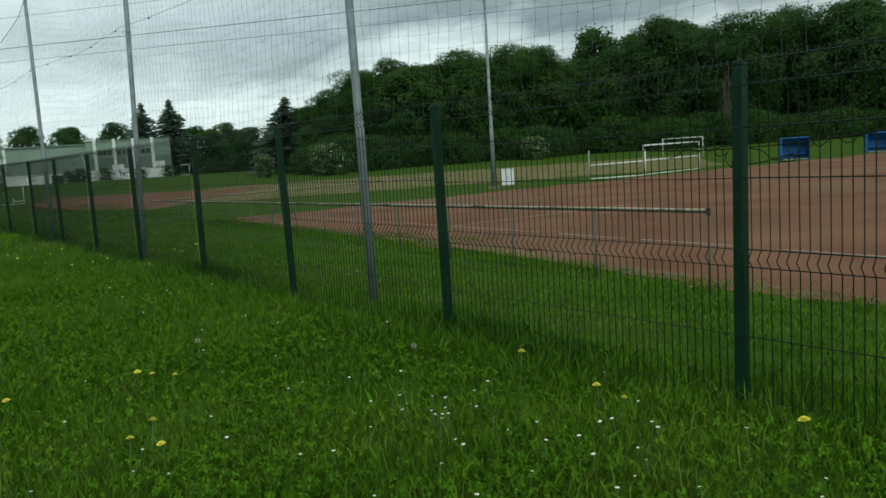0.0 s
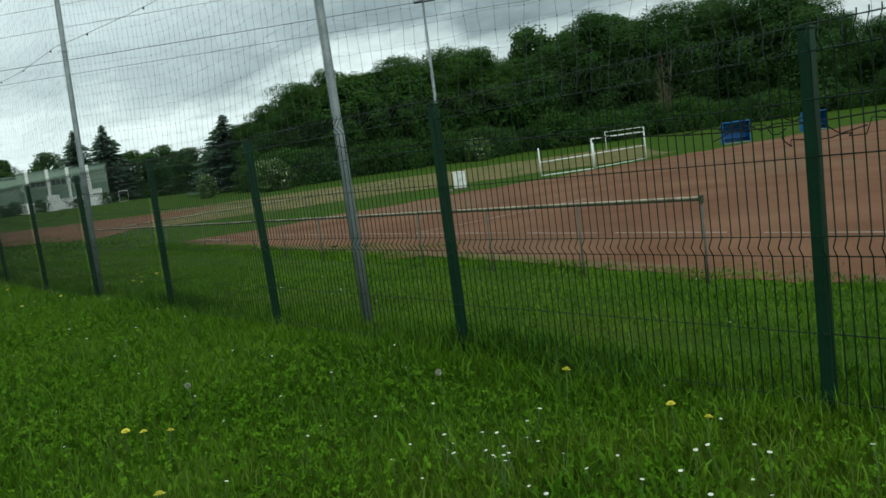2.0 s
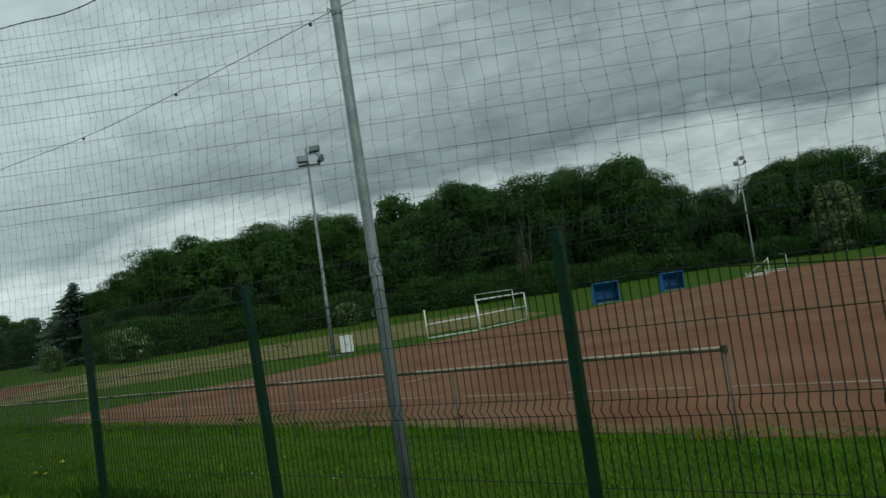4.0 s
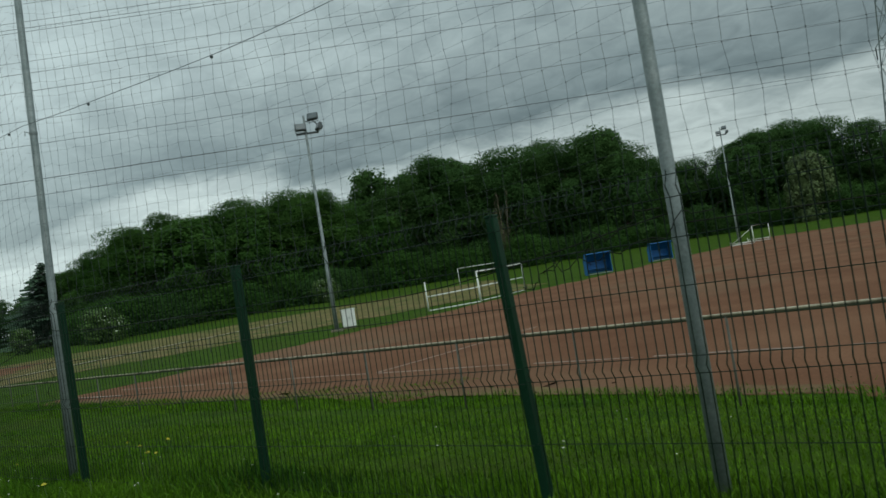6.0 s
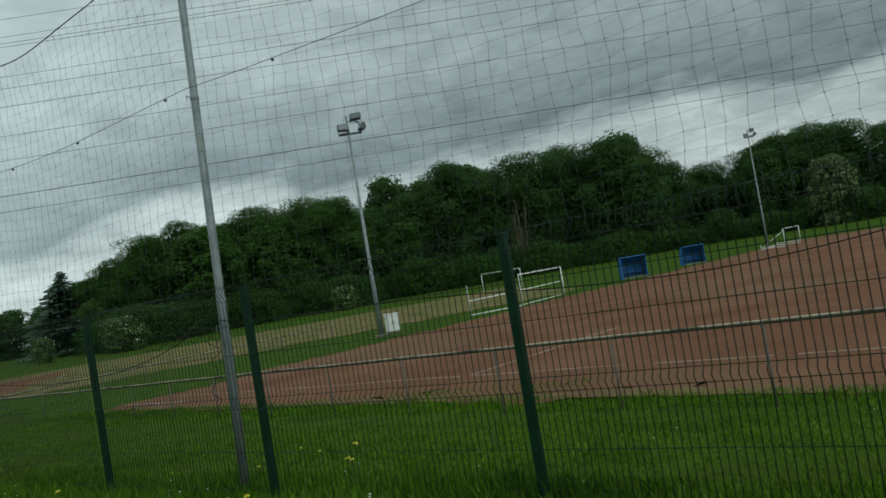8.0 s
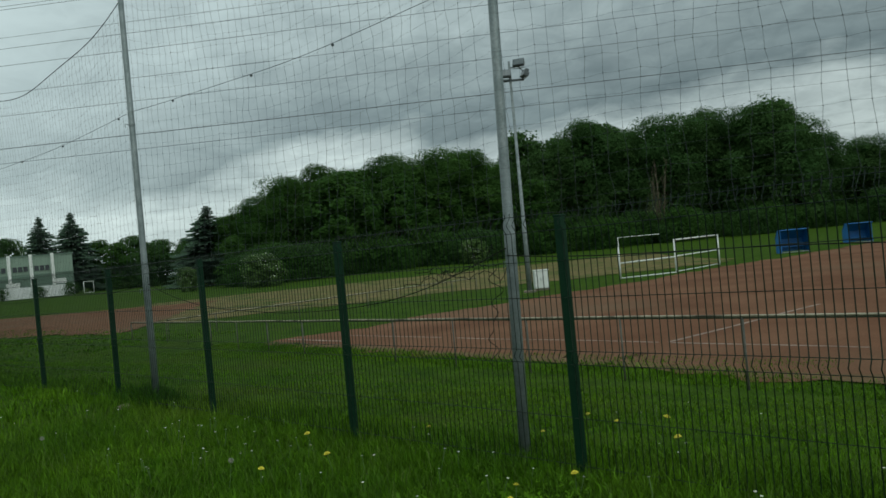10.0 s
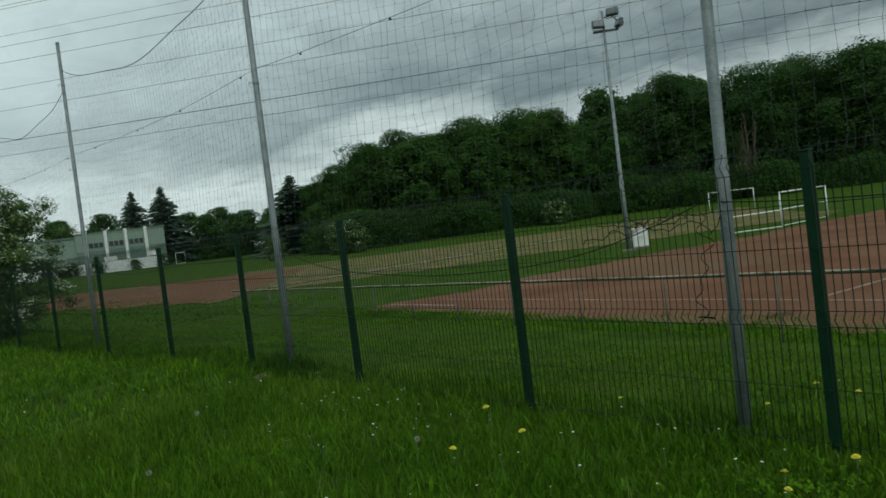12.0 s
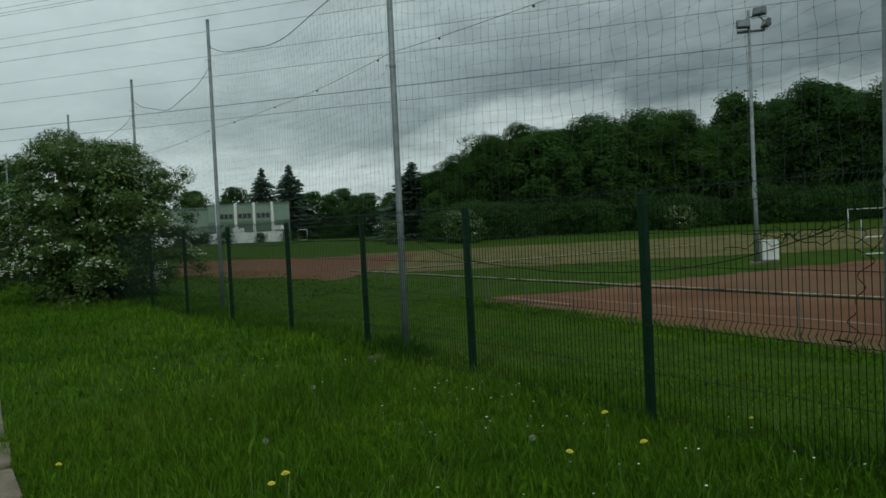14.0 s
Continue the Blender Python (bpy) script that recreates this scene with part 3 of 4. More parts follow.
def build_dugout(x, y, turn):
    d = empty("dugout", pose(x, y, gz(x, y), 0, 0, turn), "blue painted team shelter with an open front beside the pitch", "team shelter", "team shelters")
    w, h, deep = 1.0, 1.68, 1.25
    back = bmesh.new()
    bm_box(back, (-w, -deep, 0.1), (w, -deep + 0.04, h * 0.62), 0.008)
    part("back_panel", back, M_BLUE, d)
    for s in (-1, 1):
        side = bmesh.new()
        x0, x1 = s * w - 0.02, s * w + 0.02
        prof = [(-deep, 0.0), (-0.05, 0.0), (-0.12, 0.8), (-0.05, h), (-deep * 0.45, h), (-deep, h * 0.62)]
        a = [side.verts.new((x0, p, q)) for p, q in prof]
        b = [side.verts.new((x1, p, q)) for p, q in prof]
        side.faces.new(a[::-1])
        side.faces.new(b)
        for i in range(len(prof)):
            side.faces.new((a[i], a[(i + 1) % len(prof)], b[(i + 1) % len(prof)], b[i]))
        bmesh.ops.recalc_face_normals(side, faces=side.faces)
        part("side_panel", side, M_BLUE, d)
    part("roof", box((-w - 0.05, -deep * 0.45, h), (w + 0.05, 0.08, h + 0.05), 0.012), M_BLUE, d)
    slope = bmesh.new()
    lo_y, hi_y, lo_z, hi_z = -deep - 0.02, -deep * 0.45, h * 0.62, h + 0.02
    ring = [slope.verts.new((x, yy, zz + t)) for t in (0.0, 0.045) for x, yy, zz in ((-w - 0.05, lo_y, lo_z), (w + 0.05, lo_y, lo_z), (w + 0.05, hi_y, hi_z), (-w - 0.05, hi_y, hi_z))]
    bmesh.ops.convex_hull(slope, input=ring)
    part("sloping_back", slope, M_BLUE, d)
    part("bench", box((-w + 0.05, -deep + 0.06, 0.42), (w - 0.05, -deep + 0.45, 0.47), 0.01), M_BLUE, d)
    part("foot_rail", box((-w, -0.10, 0.02), (w, -0.04, 0.09), 0.01), M_GALV, d)


build_dugout(-30.5, 56.3, -140)
build_dugout(-30.2, 69.8, -140)


def build_cabinet(x, y, turn):
    c = empty("electrical_cabinet", pose(x, y, gz(x, y), 0, 0, turn), "small white electrical cabinet on the grass by a mast", "cabinet")
    part("plinth", box((-0.33, -0.22, -0.1), (0.33, 0.22, 0.10), 0.01), M_KERB, c)
    part("body", box((-0.35, -0.25, 0.10), (0.35, 0.22, 0.98), 0.015), M_WHITE, c)
    for s in (-1, 1):
        door = part("door", box((min(s * 0.02, s * 0.33), -0.275, 0.14), (max(s * 0.02, s * 0.33), -0.25, 0.94), 0.008), M_WHITE, c)
        part("handle", box((s * 0.05 - 0.012, -0.30, 0.48), (s * 0.05 + 0.012, -0.275, 0.62), 0.004), M_GALV, door)
    part("lid", box((-0.38, -0.29, 0.98), (0.38, 0.25, 1.02), 0.01), M_WHITE, c)


build_cabinet(-31.7, 27.2, 48)


def build_floodlight(x, y, high, turn):
    f = empty("floodlight_mast", pose(x, y, gz(x, y), 0, 0, turn), "tall grey floodlight mast with box lamps on a crossarm", "floodlight", "masts round the pitch")
    part("foot", box((-0.3, -0.3, -0.2), (0.3, 0.3, 0.10), 0.02), M_KERB, f)
    part("mast", tube([(0, 0, 0.1), (0, 0, high * 0.3), (0, 0, high * 0.303), (0, 0, high)], [0.12, 0.105, 0.09, 0.06], 14), M_GALV, f, smooth=True)
    part("crossarm", box((-0.50, -0.05, high - 0.98), (0.66, 0.05, high - 0.88), 0.01), M_LAMP, f)
    part("bracket_arm", tube([(0.62, 0, high - 0.9), (0.62, -0.02, high - 0.5), (0.40, -0.02, high - 0.28)], 0.028, 8), M_LAMP, f)
    part("bracket_arm", tube([(-0.02, 0, high - 0.32), (0.40, -0.02, high - 0.28)], 0.028, 8), M_LAMP, f)
    for lx, lz, yaw, tilt in ((-0.24, -0.62, 10, 22), (0.46, -0.14, -16, 24), (0.72, -0.68, -72, 26)):
        lamp = part("lamp", box((-0.28, -0.11, -0.19), (0.28, 0.07, 0.19), 0.04), M_LAMP, f)
        lamp.matrix_basis = Matrix.Translation((lx, -0.12, high + lz)) @ pose(0, 0, 0, -tilt, 0, yaw)
        part("lamp_glass", box((-0.24, -0.125, -0.15), (0.24, -0.11, 0.15), 0.004), M_LAMPGLASS, lamp)
        part("yoke", tube([(-0.30, 0.02, 0.0), (-0.30, 0.06, -0.25), (0.30, 0.06, -0.25), (0.30, 0.02, 0.0)], 0.018, 6), M_GALV, lamp)
        part("ballast_box", box((-0.14, 0.08, -0.10), (0.14, 0.17, 0.10), 0.02), M_LAMP, lamp)


build_floodlight(-31.4, 25.9, 11.22, 41)
build_floodlight(-29.6, 93.5, 14.0, 15)


# ---- power line ----
FAR, GROW = 170.0, 1.35


def cable_z(z):
    return 1.45 + (z - 1.45) * GROW


def build_power_line():
    across, along = Vector((-0.616, 0.788, 0)), Vector((0.788, 0.616, 0))
    line = empty("power_line", pose(0, 0, 0), "bundle of thin overhead power cables crossing the cloudy sky", "power cable")
    for z, dy, r in ((25.3, 0, 0.070), (23.2, 3, 0.045), (30.8, 0, 0.045), (35.2, 3, 0.045), (39.2, 0, 0.05), (43.0, 4, 0.05), (43.9, 0, 0.04), (48.6, 0, 0.05), (50.0, 3, 0.05), (51.6, 5, 0.045), (53.0, 0, 0.045)):
        pts = [across * (FAR + dy) + along * q + Vector((0, 0, cable_z(z) + 0.00002 * q * q)) for q in range(-560, 561, 80)]
        part("cable", tube(pts, r, 5), M_CABLE, line)
    base = across * (FAR + 2) + along * 110
    top = cable_z(56)
    pylon = empty("pylon", pose(base.x, base.y, gz(base.x, base.y), 0, 0, 38), "grey steel lattice pylon rising behind the wood", "pylon")

    def half(z):
        return 3.6 * (1 - z / top) ** 1.3 + 0.6

    levels = [top * (1 - 0.86 ** i) / (1 - 0.86 ** 14) for i in range(15)]
    for sx, sy in ((-1, -1), (1, -1), (1, 1), (-1, 1)):
        part("leg", tube([(sx * half(z), sy * half(z), z) for z in levels], 0.16, 6), M_GALV, pylon)
    for z0, z1 in zip(levels, levels[1:]):
        a, c = half(z0), half(z1)
        for k in range(4):
            p, q = ((-1, -1), (1, -1), (1, 1), (-1, 1))[k], ((1, -1), (1, 1), (-1, 1), (-1, -1))[k]
            part("brace", tube([(p[0] * a, p[1] * a, z0), (q[0] * c, q[1] * c, z1)], 0.07, 4), M_GALV, pylon)
            part("brace", tube([(q[0] * a, q[1] * a, z0), (p[0] * c, p[1] * c, z1)], 0.07, 4), M_GALV, pylon)
    for z, reach in ((cable_z(27), 7.0), (cable_z(40), 8.5), (cable_z(50), 6.0)):
        for s in (-1, 1):
            part("arm", tube([(0, s * half(z), z), (0, s * reach, z + 0.6), (0, s * half(z), z + 2.6)], 0.12, 5), M_GALV, pylon)
            part("insulator", tube([(0, s * reach, z + 0.5), (0, s * reach, z - 2.4)], 0.14, 6), M_DARK, pylon)


build_power_line()


# ---- far hall ----
def build_hall():
    right, left = Vector((-188.0, 62.5)), Vector((-198.5, 32.5))
    along = (left - right).normalized()
    turn = math.degrees(math.atan2(-along.y, -along.x))
    hall = empty("sports_hall", pose(right.x, right.y, -0.75, 0, 0, turn), "large flat-roofed green sports hall with white piers and plinth", "building")
    top, plinth = 9.4, 2.9
    part("wall", box((-18.5, 0.0, plinth), (0, 16, top)), M_WALL, hall)
    # lower wall strip, a darker green than the wall above
    part("lower_band", box((-18.5, -0.06, plinth), (0, 0.0, 5.6)), M_WALLDARK, hall, "darker green band across the lower wall")
    part("plinth", box((-18.6, -0.25, 0), (0.1, 16, plinth)), M_PLASTER, hall, "white rendered plinth")
    part("roof", box((-18.7, -0.15, top), (0.2, 16.2, top + 0.25)), M_WALLDARK, hall)
    for i in range(4):
        x = -3.95 - i * 4.17
        part("pier", box((x - 0.33, -0.45, plinth - 0.2), (x + 0.33, -0.06, top + 0.4), 0.03), M_WHITE, hall)
    for i in range(3):
        x0 = -3.95 - i * 4.17 - 0.50
        w = part("window", box((x0 - 3.15, -0.10, 6.15), (x0, -0.02, 7.40)), M_WALL, hall)
        for j in range(3):
            part("pane", box((x0 - 3.07 + j * 1.03, -0.13, 6.24), (x0 - 3.07 + j * 1.03 + 0.86, -0.09, 7.31)), M_GLASS, w)
    part("annex_wall", box((-42, 1.0, 0.0), (-18.6, 18, top - 0.6)), M_WALL, hall)
    part("annex_plinth", box((-42, 0.8, 0.0), (-18.6, 1.0, 2.7)), M_PLASTER, hall)
    part("annex_roof", box((-42.3, 0.7, top - 0.6), (-18.5, 18.2, top - 0.3)), M_WALLDARK, hall)
    for x in (-21.5, -25.0):
        part("door", box((x - 1.2, 0.70, 0.0), (x + 1.2, 0.8, 2.3)), M_DARK, hall)
    for x, z in ((-2.8, 3.7), (-11.8, 3.4)):
        part("sign", box((x - 1.3, -0.16, z - 0.55), (x + 1.3, -0.08, z + 0.55)), M_WHITE, hall)
    for x in (-35.4, -36.3, -39.5):
        part("pier", box((x - 0.3, 0.75, 2.2), (x + 0.3, 1.0, top - 0.4)), M_WHITE, hall)


build_hall()


# ---- trees ----
def leaf_cloud(rng, centres, radii, count, size, flat=0.7, shell=0.55):
    """Small folded leaf sprays scattered through uneven lobes: verts and faces for mesh_from."""
    centres, radii = np.array(centres), np.array(radii)
    vol = radii ** 2
    pick = rng.choice(len(centres), count, p=vol / vol.sum())
    d = rng.normal(size=(count, 3))
    d /= np.linalg.norm(d, axis=1)[:, None]
    r = radii[pick] * (shell + (1.08 - shell) * rng.random(count) ** 0.7)
    p = centres[pick] + d * r[:, None] * np.array([1, 1, flat])
    n = d + 0.6 * rng.normal(size=(count, 3)) + np.array([0, 0, 0.4])
    n /= np.linalg.norm(n, axis=1)[:, None]
    a = np.cross(n, rng.normal(size=(count, 3)))
    a /= np.linalg.norm(a, axis=1)[:, None]
    b = np.cross(n, a)
    s = size * (0.55 + 0.9 * rng.random(count))[:, None]
    bend = n * s * 0.25
    q = np.stack([p - a * s, p - b * s * 0.72 - bend, p + a * s, p + b * s * 0.72 - bend], 1)
    f = np.arange(count * 4).reshape(-1, 4)
    return q.reshape(-1, 3), f


def crown_cloud(rng, count, high, spread, bare, lean, size, lumps=46):
    """Leaf sprays over many rounded lumps that make up one crown, and a loose fill of bigger sprays inside."""
    f = (np.arange(lumps) + rng.random(lumps)) / lumps
    prof = np.where(f > 0.5, np.sqrt(np.clip(1 - ((f - 0.5) / 0.52) ** 2, 0, 1)), 0.78 + 0.22 * np.sin(np.pi * f))
    th = np.arange(lumps) * 2.4 + rng.normal(size=lumps) * 0.5
    rad = spread * (0.30 + 0.20 * rng.random(lumps) ** 1.3)
    off = np.clip(spread * prof * (0.95 + 0.16 * rng.normal(size=lumps)) - rad * 0.80, 0.0, None)
    z = high * (bare + (1 - bare) * f)
    z = np.minimum(z, high - rad * (0.55 + 0.3 * rng.random(lumps)))
    c = np.stack([lean[0] * f + off * np.cos(th), lean[1] * f + off * np.sin(th), z], -1)
    out = np.stack([np.cos(th) * prof, np.sin(th) * prof, 0.9 * (f - 0.2)], -1)
    fill = count // 14
    n1 = count - fill
    pick = rng.choice(lumps, n1, p=rad ** 2 / (rad ** 2).sum())
    d = rng.normal(size=(n1, 3)) + 1.0 * out[pick] + np.array([0, 0, 0.12])
    d /= np.linalg.norm(d, axis=1)[:, None]
    wob = 1 + 0.12 * np.sin(5 * d[:, 0] + pick) * np.sin(5 * d[:, 1] + 2 * pick) + 0.10 * np.sin(9 * d[:, 2] + 3 * pick)
    deep = 1.04 - 0.40 * rng.random(n1) ** 1.3
    p1 = c[pick] + d * (rad[pick] * wob * deep)[:, None] * np.array([1, 1, 0.86])
    g = rng.random(fill)
    gp = np.where(g > 0.5, np.sqrt(np.clip(1 - ((g - 0.5) / 0.52) ** 2, 0, 1)), 0.85)
    gt, gr = rng.random(fill) * 2 * np.pi, spread * gp * 0.72 * np.sqrt(rng.random(fill))
    p2 = np.stack([lean[0] * g + gr * np.cos(gt), lean[1] * g + gr * np.sin(gt), high * (bare + (0.92 - bare) * g)], -1)
    p = np.concatenate([p1, p2])
    n = np.concatenate([d, rng.normal(size=(fill, 3))]) + 0.42 * rng.normal(size=(count, 3)) + np.array([0, 0, 0.5])
    n /= np.linalg.norm(n, axis=1)[:, None]
    a = np.cross(n, rng.normal(size=(count, 3)))
    a /= np.linalg.norm(a, axis=1)[:, None]
    b = np.cross(n, a)
    s = size * (0.45 + 0.8 * rng.random(count))
    s[n1:] *= 3.2
    s = s[:, None]
    bend = n * s * 0.22
    q = np.stack([p - a * s, p - b * s * 0.8 - bend, p + a * s, p + b * s * 0.8 - bend], 1)
    return q.reshape(-1, 3), np.arange(count * 4).reshape(-1, 4)


def tree_model(seed, high, spread, mat, count, size, label, bare=0.12, name="tree", category="tree", lobes=0):
    rng = np.random.default_rng(seed)
    t = empty(name, pose(0, 0, -400), label, category, "trees of the wood edge")
    lean = rng.normal(size=2) * 0.02 * high
    bm = bmesh.new()
    bm_tube(bm, [(0, 0, -0.3), (lean[0] * 0.3, lean[1] * 0.3, high * 0.3), (lean[0], lean[1], high * 0.8)], [high * 0.020, high * 0.015, high * 0.004], 8)
    centres, radii = [], []
    for i in range(14 + lobes):
        f = 0.25 + 0.72 * (i + 0.5) / (14 + lobes)
        ang = rng.random() * 2 * math.pi
        off = spread * math.sqrt(1 - (max(0, f - 0.42) / 0.60) ** 2) * (0.5 + 0.4 * rng.random())
        c = (lean[0] * f + off * math.cos(ang), lean[1] * f + off * math.sin(ang), high * (bare + (1 - bare) * f) * 0.97)
        centres.append(c)
        radii.append(spread * (0.20 + 0.18 * rng.random()))
        if i % 2 == 0:
            bm_tube(bm, [(lean[0] * 0.3, lean[1] * 0.3, c[2] * 0.45), (c[0] * 0.5, c[1] * 0.5, c[2] * 0.75), c], [high * 0.007, high * 0.004, high * 0.0012], 5)
    part("trunk", bm, M_BARK, t, smooth=True)
    share = int(count * (0.94 if lobes < 10 else 0.30))
    v, f = crown_cloud(rng, share, high, spread, bare, lean, size)
    v2, f2 = leaf_cloud(rng, centres, radii, count - share, size, 0.75, 0.3)
    mesh_from("crown", np.concatenate([v, v2]), np.concatenate([f, f2 + len(v)]), mat, t)
    return t


def conifer_model(seed, high, spread):
    rng = np.random.default_rng(seed)
    t = empty("spruce", pose(0, 0, -400), "tall dark pointed spruce tree above the treeline", "spruce tree", "spruces")
    part("trunk", tube([(0, 0, -0.3), (0, 0, high * 0.97)], [high * 0.014, high * 0.002], 7), M_BARK, t)
    vs, fs, at = [], [], 0
    z = high * 0.08
    while z < high * 0.985:
        f = (z / high - 0.08) / 0.92
        reach = spread * (1 - f) ** 0.85 * (0.75 + 0.4 * rng.random()) + 0.12
        for k in range(15 if f < 0.8 else 9):
            ang = rng.random() * 2 * math.pi
            d, s = np.array([math.cos(ang), math.sin(ang), 0]), np.array([-math.sin(ang), math.cos(ang), 0])
            L = reach * (0.7 + 0.5 * rng.random())
            for j in range(5):
                u0 = j / 5
                w = 0.36 * (1 - u0 * 0.7) * (0.6 + L * 0.25)
                p0, p1 = d * L * u0, d * L * (u0 + 0.24)
                z0, z1 = z - L * 0.30 * u0 ** 1.3 + 0.1 * L * u0, z - L * 0.30 * (u0 + 0.24) ** 1.3 + 0.16 * L * u0
                hang = 0.10 + 0.25 * rng.random()
                q = [p0 - s * w + (0, 0, z0 - hang), p1 - s * w * 0.6 + (0, 0, z1 - hang), p1 + (0, 0, z1), p0 + (0, 0, z0)]
                q2 = [p0 + (0, 0, z0), p1 + (0, 0, z1), p1 + s * w * 0.6 + (0, 0, z1 - hang), p0 + s * w + (0, 0, z0 - hang)]
                vs += q + q2
        z += high * 0.017 + 0.06
    n = len(vs) // 4
    mesh_from("needles", np.array(vs), np.arange(n * 4).reshape(-1, 4), M_NEEDLE, t)
    return t


def plant(model, x, y, high, base_high, wide=1.0, turn=0.0, sink=0.0):
    s = high / base_high
    m = Matrix.Translation((x, y, gz(x, y) - sink)) @ pose(0, 0, 0, 0, 0, turn) @ Matrix.Diagonal((s * wide, s * wide, s, 1))
    return copy_thing(model, m)


BROAD = [tree_model(11 + i, 20, 5.4 + 0.5 * (i % 3), M_LEAF, 27000, 0.135, "broad leafy deciduous tree at the edge of the wood", lobes=6) for i in range(4)]
BLUISH = [tree_model(21 + i, 20, 5.6 + 0.5 * (i % 3), M_LEAF2, 27000, 0.135, "bluish green leafy tree at the edge of the wood", lobes=6) for i in range(3)]
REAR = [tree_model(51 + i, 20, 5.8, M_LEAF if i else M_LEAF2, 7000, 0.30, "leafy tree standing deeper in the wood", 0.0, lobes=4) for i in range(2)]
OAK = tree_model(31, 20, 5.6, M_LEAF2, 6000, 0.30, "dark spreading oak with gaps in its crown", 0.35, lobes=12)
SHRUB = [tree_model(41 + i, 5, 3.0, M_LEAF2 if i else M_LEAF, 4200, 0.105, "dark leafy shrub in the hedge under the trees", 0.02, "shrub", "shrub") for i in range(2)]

# edge trees of the wood: place along the wood's front and height
EDGE = [(-131, 68, 12), (-127, 71, 14.6), (-125, 76, 18), (-123, 83, 20.2), (-124, 91, 19.4), (-120, 97, 21.4), (-115, 104, 22.2), (-112, 110, 21.3), (-112, 117, 18),
        (-100, 131, 26), (-99, 142, 25), (-88, 142, 25.6), (-84, 151, 26.6), (-75, 153, 25.6), (-70, 160, 23.2), (-68, 169, 19.4), (-61, 176, 18), (-51, 175, 19), (-45, 173, 20.6),
        (-38, 172, 21), (-32, 170, 20), (-24, 172, 18), (-15, 176, 18), (-5, 178, 19)]
rng_w = random.Random(3)
for i, (tx, ty, th) in enumerate(EDGE):
    # trees beyond x = -101 to the right take the bluer leaf tone
    plant(BROAD[i % 4] if tx < -101 else BLUISH[i % 3], tx, ty, th * 0.97, 20, rng_w.uniform(1.0, 1.3), rng_w.uniform(0, 360))
plant(OAK, -111.7, 126.5, 25.0, 20, 0.85, 40)
plant(BROAD[1], -113, 122, 18, 20, 1.2, 10)
plant(BLUISH[1], -106, 126, 20, 20, 1.2, 80)
plant(BROAD[2], -122, 128, 20, 20, 1.3, 200)
plant(OAK, -72.5, 156.0, 26.0, 20, 0.9, 130)
for i in range(74):
    # a second and third row behind, lower than the skyline
    u = rng_w.random() * (len(EDGE) - 2)
    a, b = EDGE[int(u)], EDGE[int(u) + 1]
    f = u - int(u)
    bx, by, bh = (a[k] + (b[k] - a[k]) * f for k in range(3))
    k = 1 + rng_w.uniform(-0.07, 0.12)
    plant(REAR[0 if bx > -101 else 1], bx * k, by * k, bh * (rng_w.uniform(0.62, 0.88) if k < 1 else rng_w.uniform(0.85, 0.98)), 20, rng_w.uniform(0.9, 1.3), rng_w.uniform(0, 360))
for i in range(70):
    u = i / 70 * (len(EDGE) - 1.01)
    a, b = EDGE[int(u)], EDGE[int(u) + 1]
    f = u - int(u)
    bx, by = a[0] + (b[0] - a[0]) * f, a[1] + (b[1] - a[1]) * f
    k = rng_w.uniform(0.88, 0.93)
    plant(SHRUB[i % 2], bx * k, by * k, rng_w.uniform(3.5, 6.5), 5, rng_w.uniform(0.9, 1.5), rng_w.uniform(0, 360), 0.2)
for i in range(56):
    # dense undergrowth behind the first trunks
    u = i / 56 * (len(EDGE) - 1.01)
    a, b = EDGE[int(u)], EDGE[int(u) + 1]
    f = u - int(u)
    k = rng_w.uniform(1.0, 1.06)
    plant(SHRUB[i % 2], (a[0] + (b[0] - a[0]) * f) * k, (a[1] + (b[1] - a[1]) * f) * k, rng_w.uniform(8, 12), 5, rng_w.uniform(0.8, 1.0), rng_w.uniform(0, 360), 0.4)
for tx, ty, th in ((-212, 46, 13.2), (-228, 61, 15), (-207, 76, 12.4), (-200, 82, 12.6), (-190, 84, 10.8), (-178, 84, 10.2), (-209, 36, 13.6), (-207, 45, 13), (-215, 28, 12), (-168, 80, 9.5), (-158, 78, 9.2), (-150, 74, 9.5), (-142, 72, 10), (-195, 76, 11), (-184, 78, 10), (-160, 85, 9.5), (-172, 89, 10), (-185, 91, 10.5), (-152, 83, 9.5), (-146, 79, 9.5), (-166, 83, 8)):
    plant(REAR[int(-tx) % 2], tx, ty, th, 20, 1.3, tx * 7)
for tx, ty, th in ((-187.5, 61.0, 2.6), (-190.0, 55.5, 2.2), (-192.3, 48.2, 2.8), (-194.0, 43.5, 3.0), (-195.0, 41.0, 2.6)):
    plant(SHRUB[1], tx + 2.5, ty - 0.5, th, 5, 1.2, tx * 5)
for tx, ty, th in ((-70, -5, 8.6), (-76, -2, 8.4), (-66, -9, 8.0), (-90, -10, 9)):
    plant(REAR[int(-tx) % 2], tx, ty, th, 20, 1.2, tx * 7)
for tx, ty, th in ((-80, 0.6, 8.8), (-84, 4.5, 7.4), (-88, 9.0, 5.8)):
    plant(BROAD[int(-tx) % 4], tx, ty, th, 20, 1.3, tx * 7)
for tx, ty, th in ((-104, 147, 22), (-96, 154, 22), (-90, 158, 22.5), (-82, 163, 22), (-112, 139, 19), (-76, 168, 21), (-98, 150, 18)):
    plant(REAR[0], tx, ty, th, 20, 1.35, tx * 11)
PALE = tree_model(61, 10, 4.0, M_WILLOW, 5000, 0.22, "pale grey-green willow in front of the dark wood", 0.03)
plant(PALE, -32, 151, 12.0, 10, 0.9, 30)
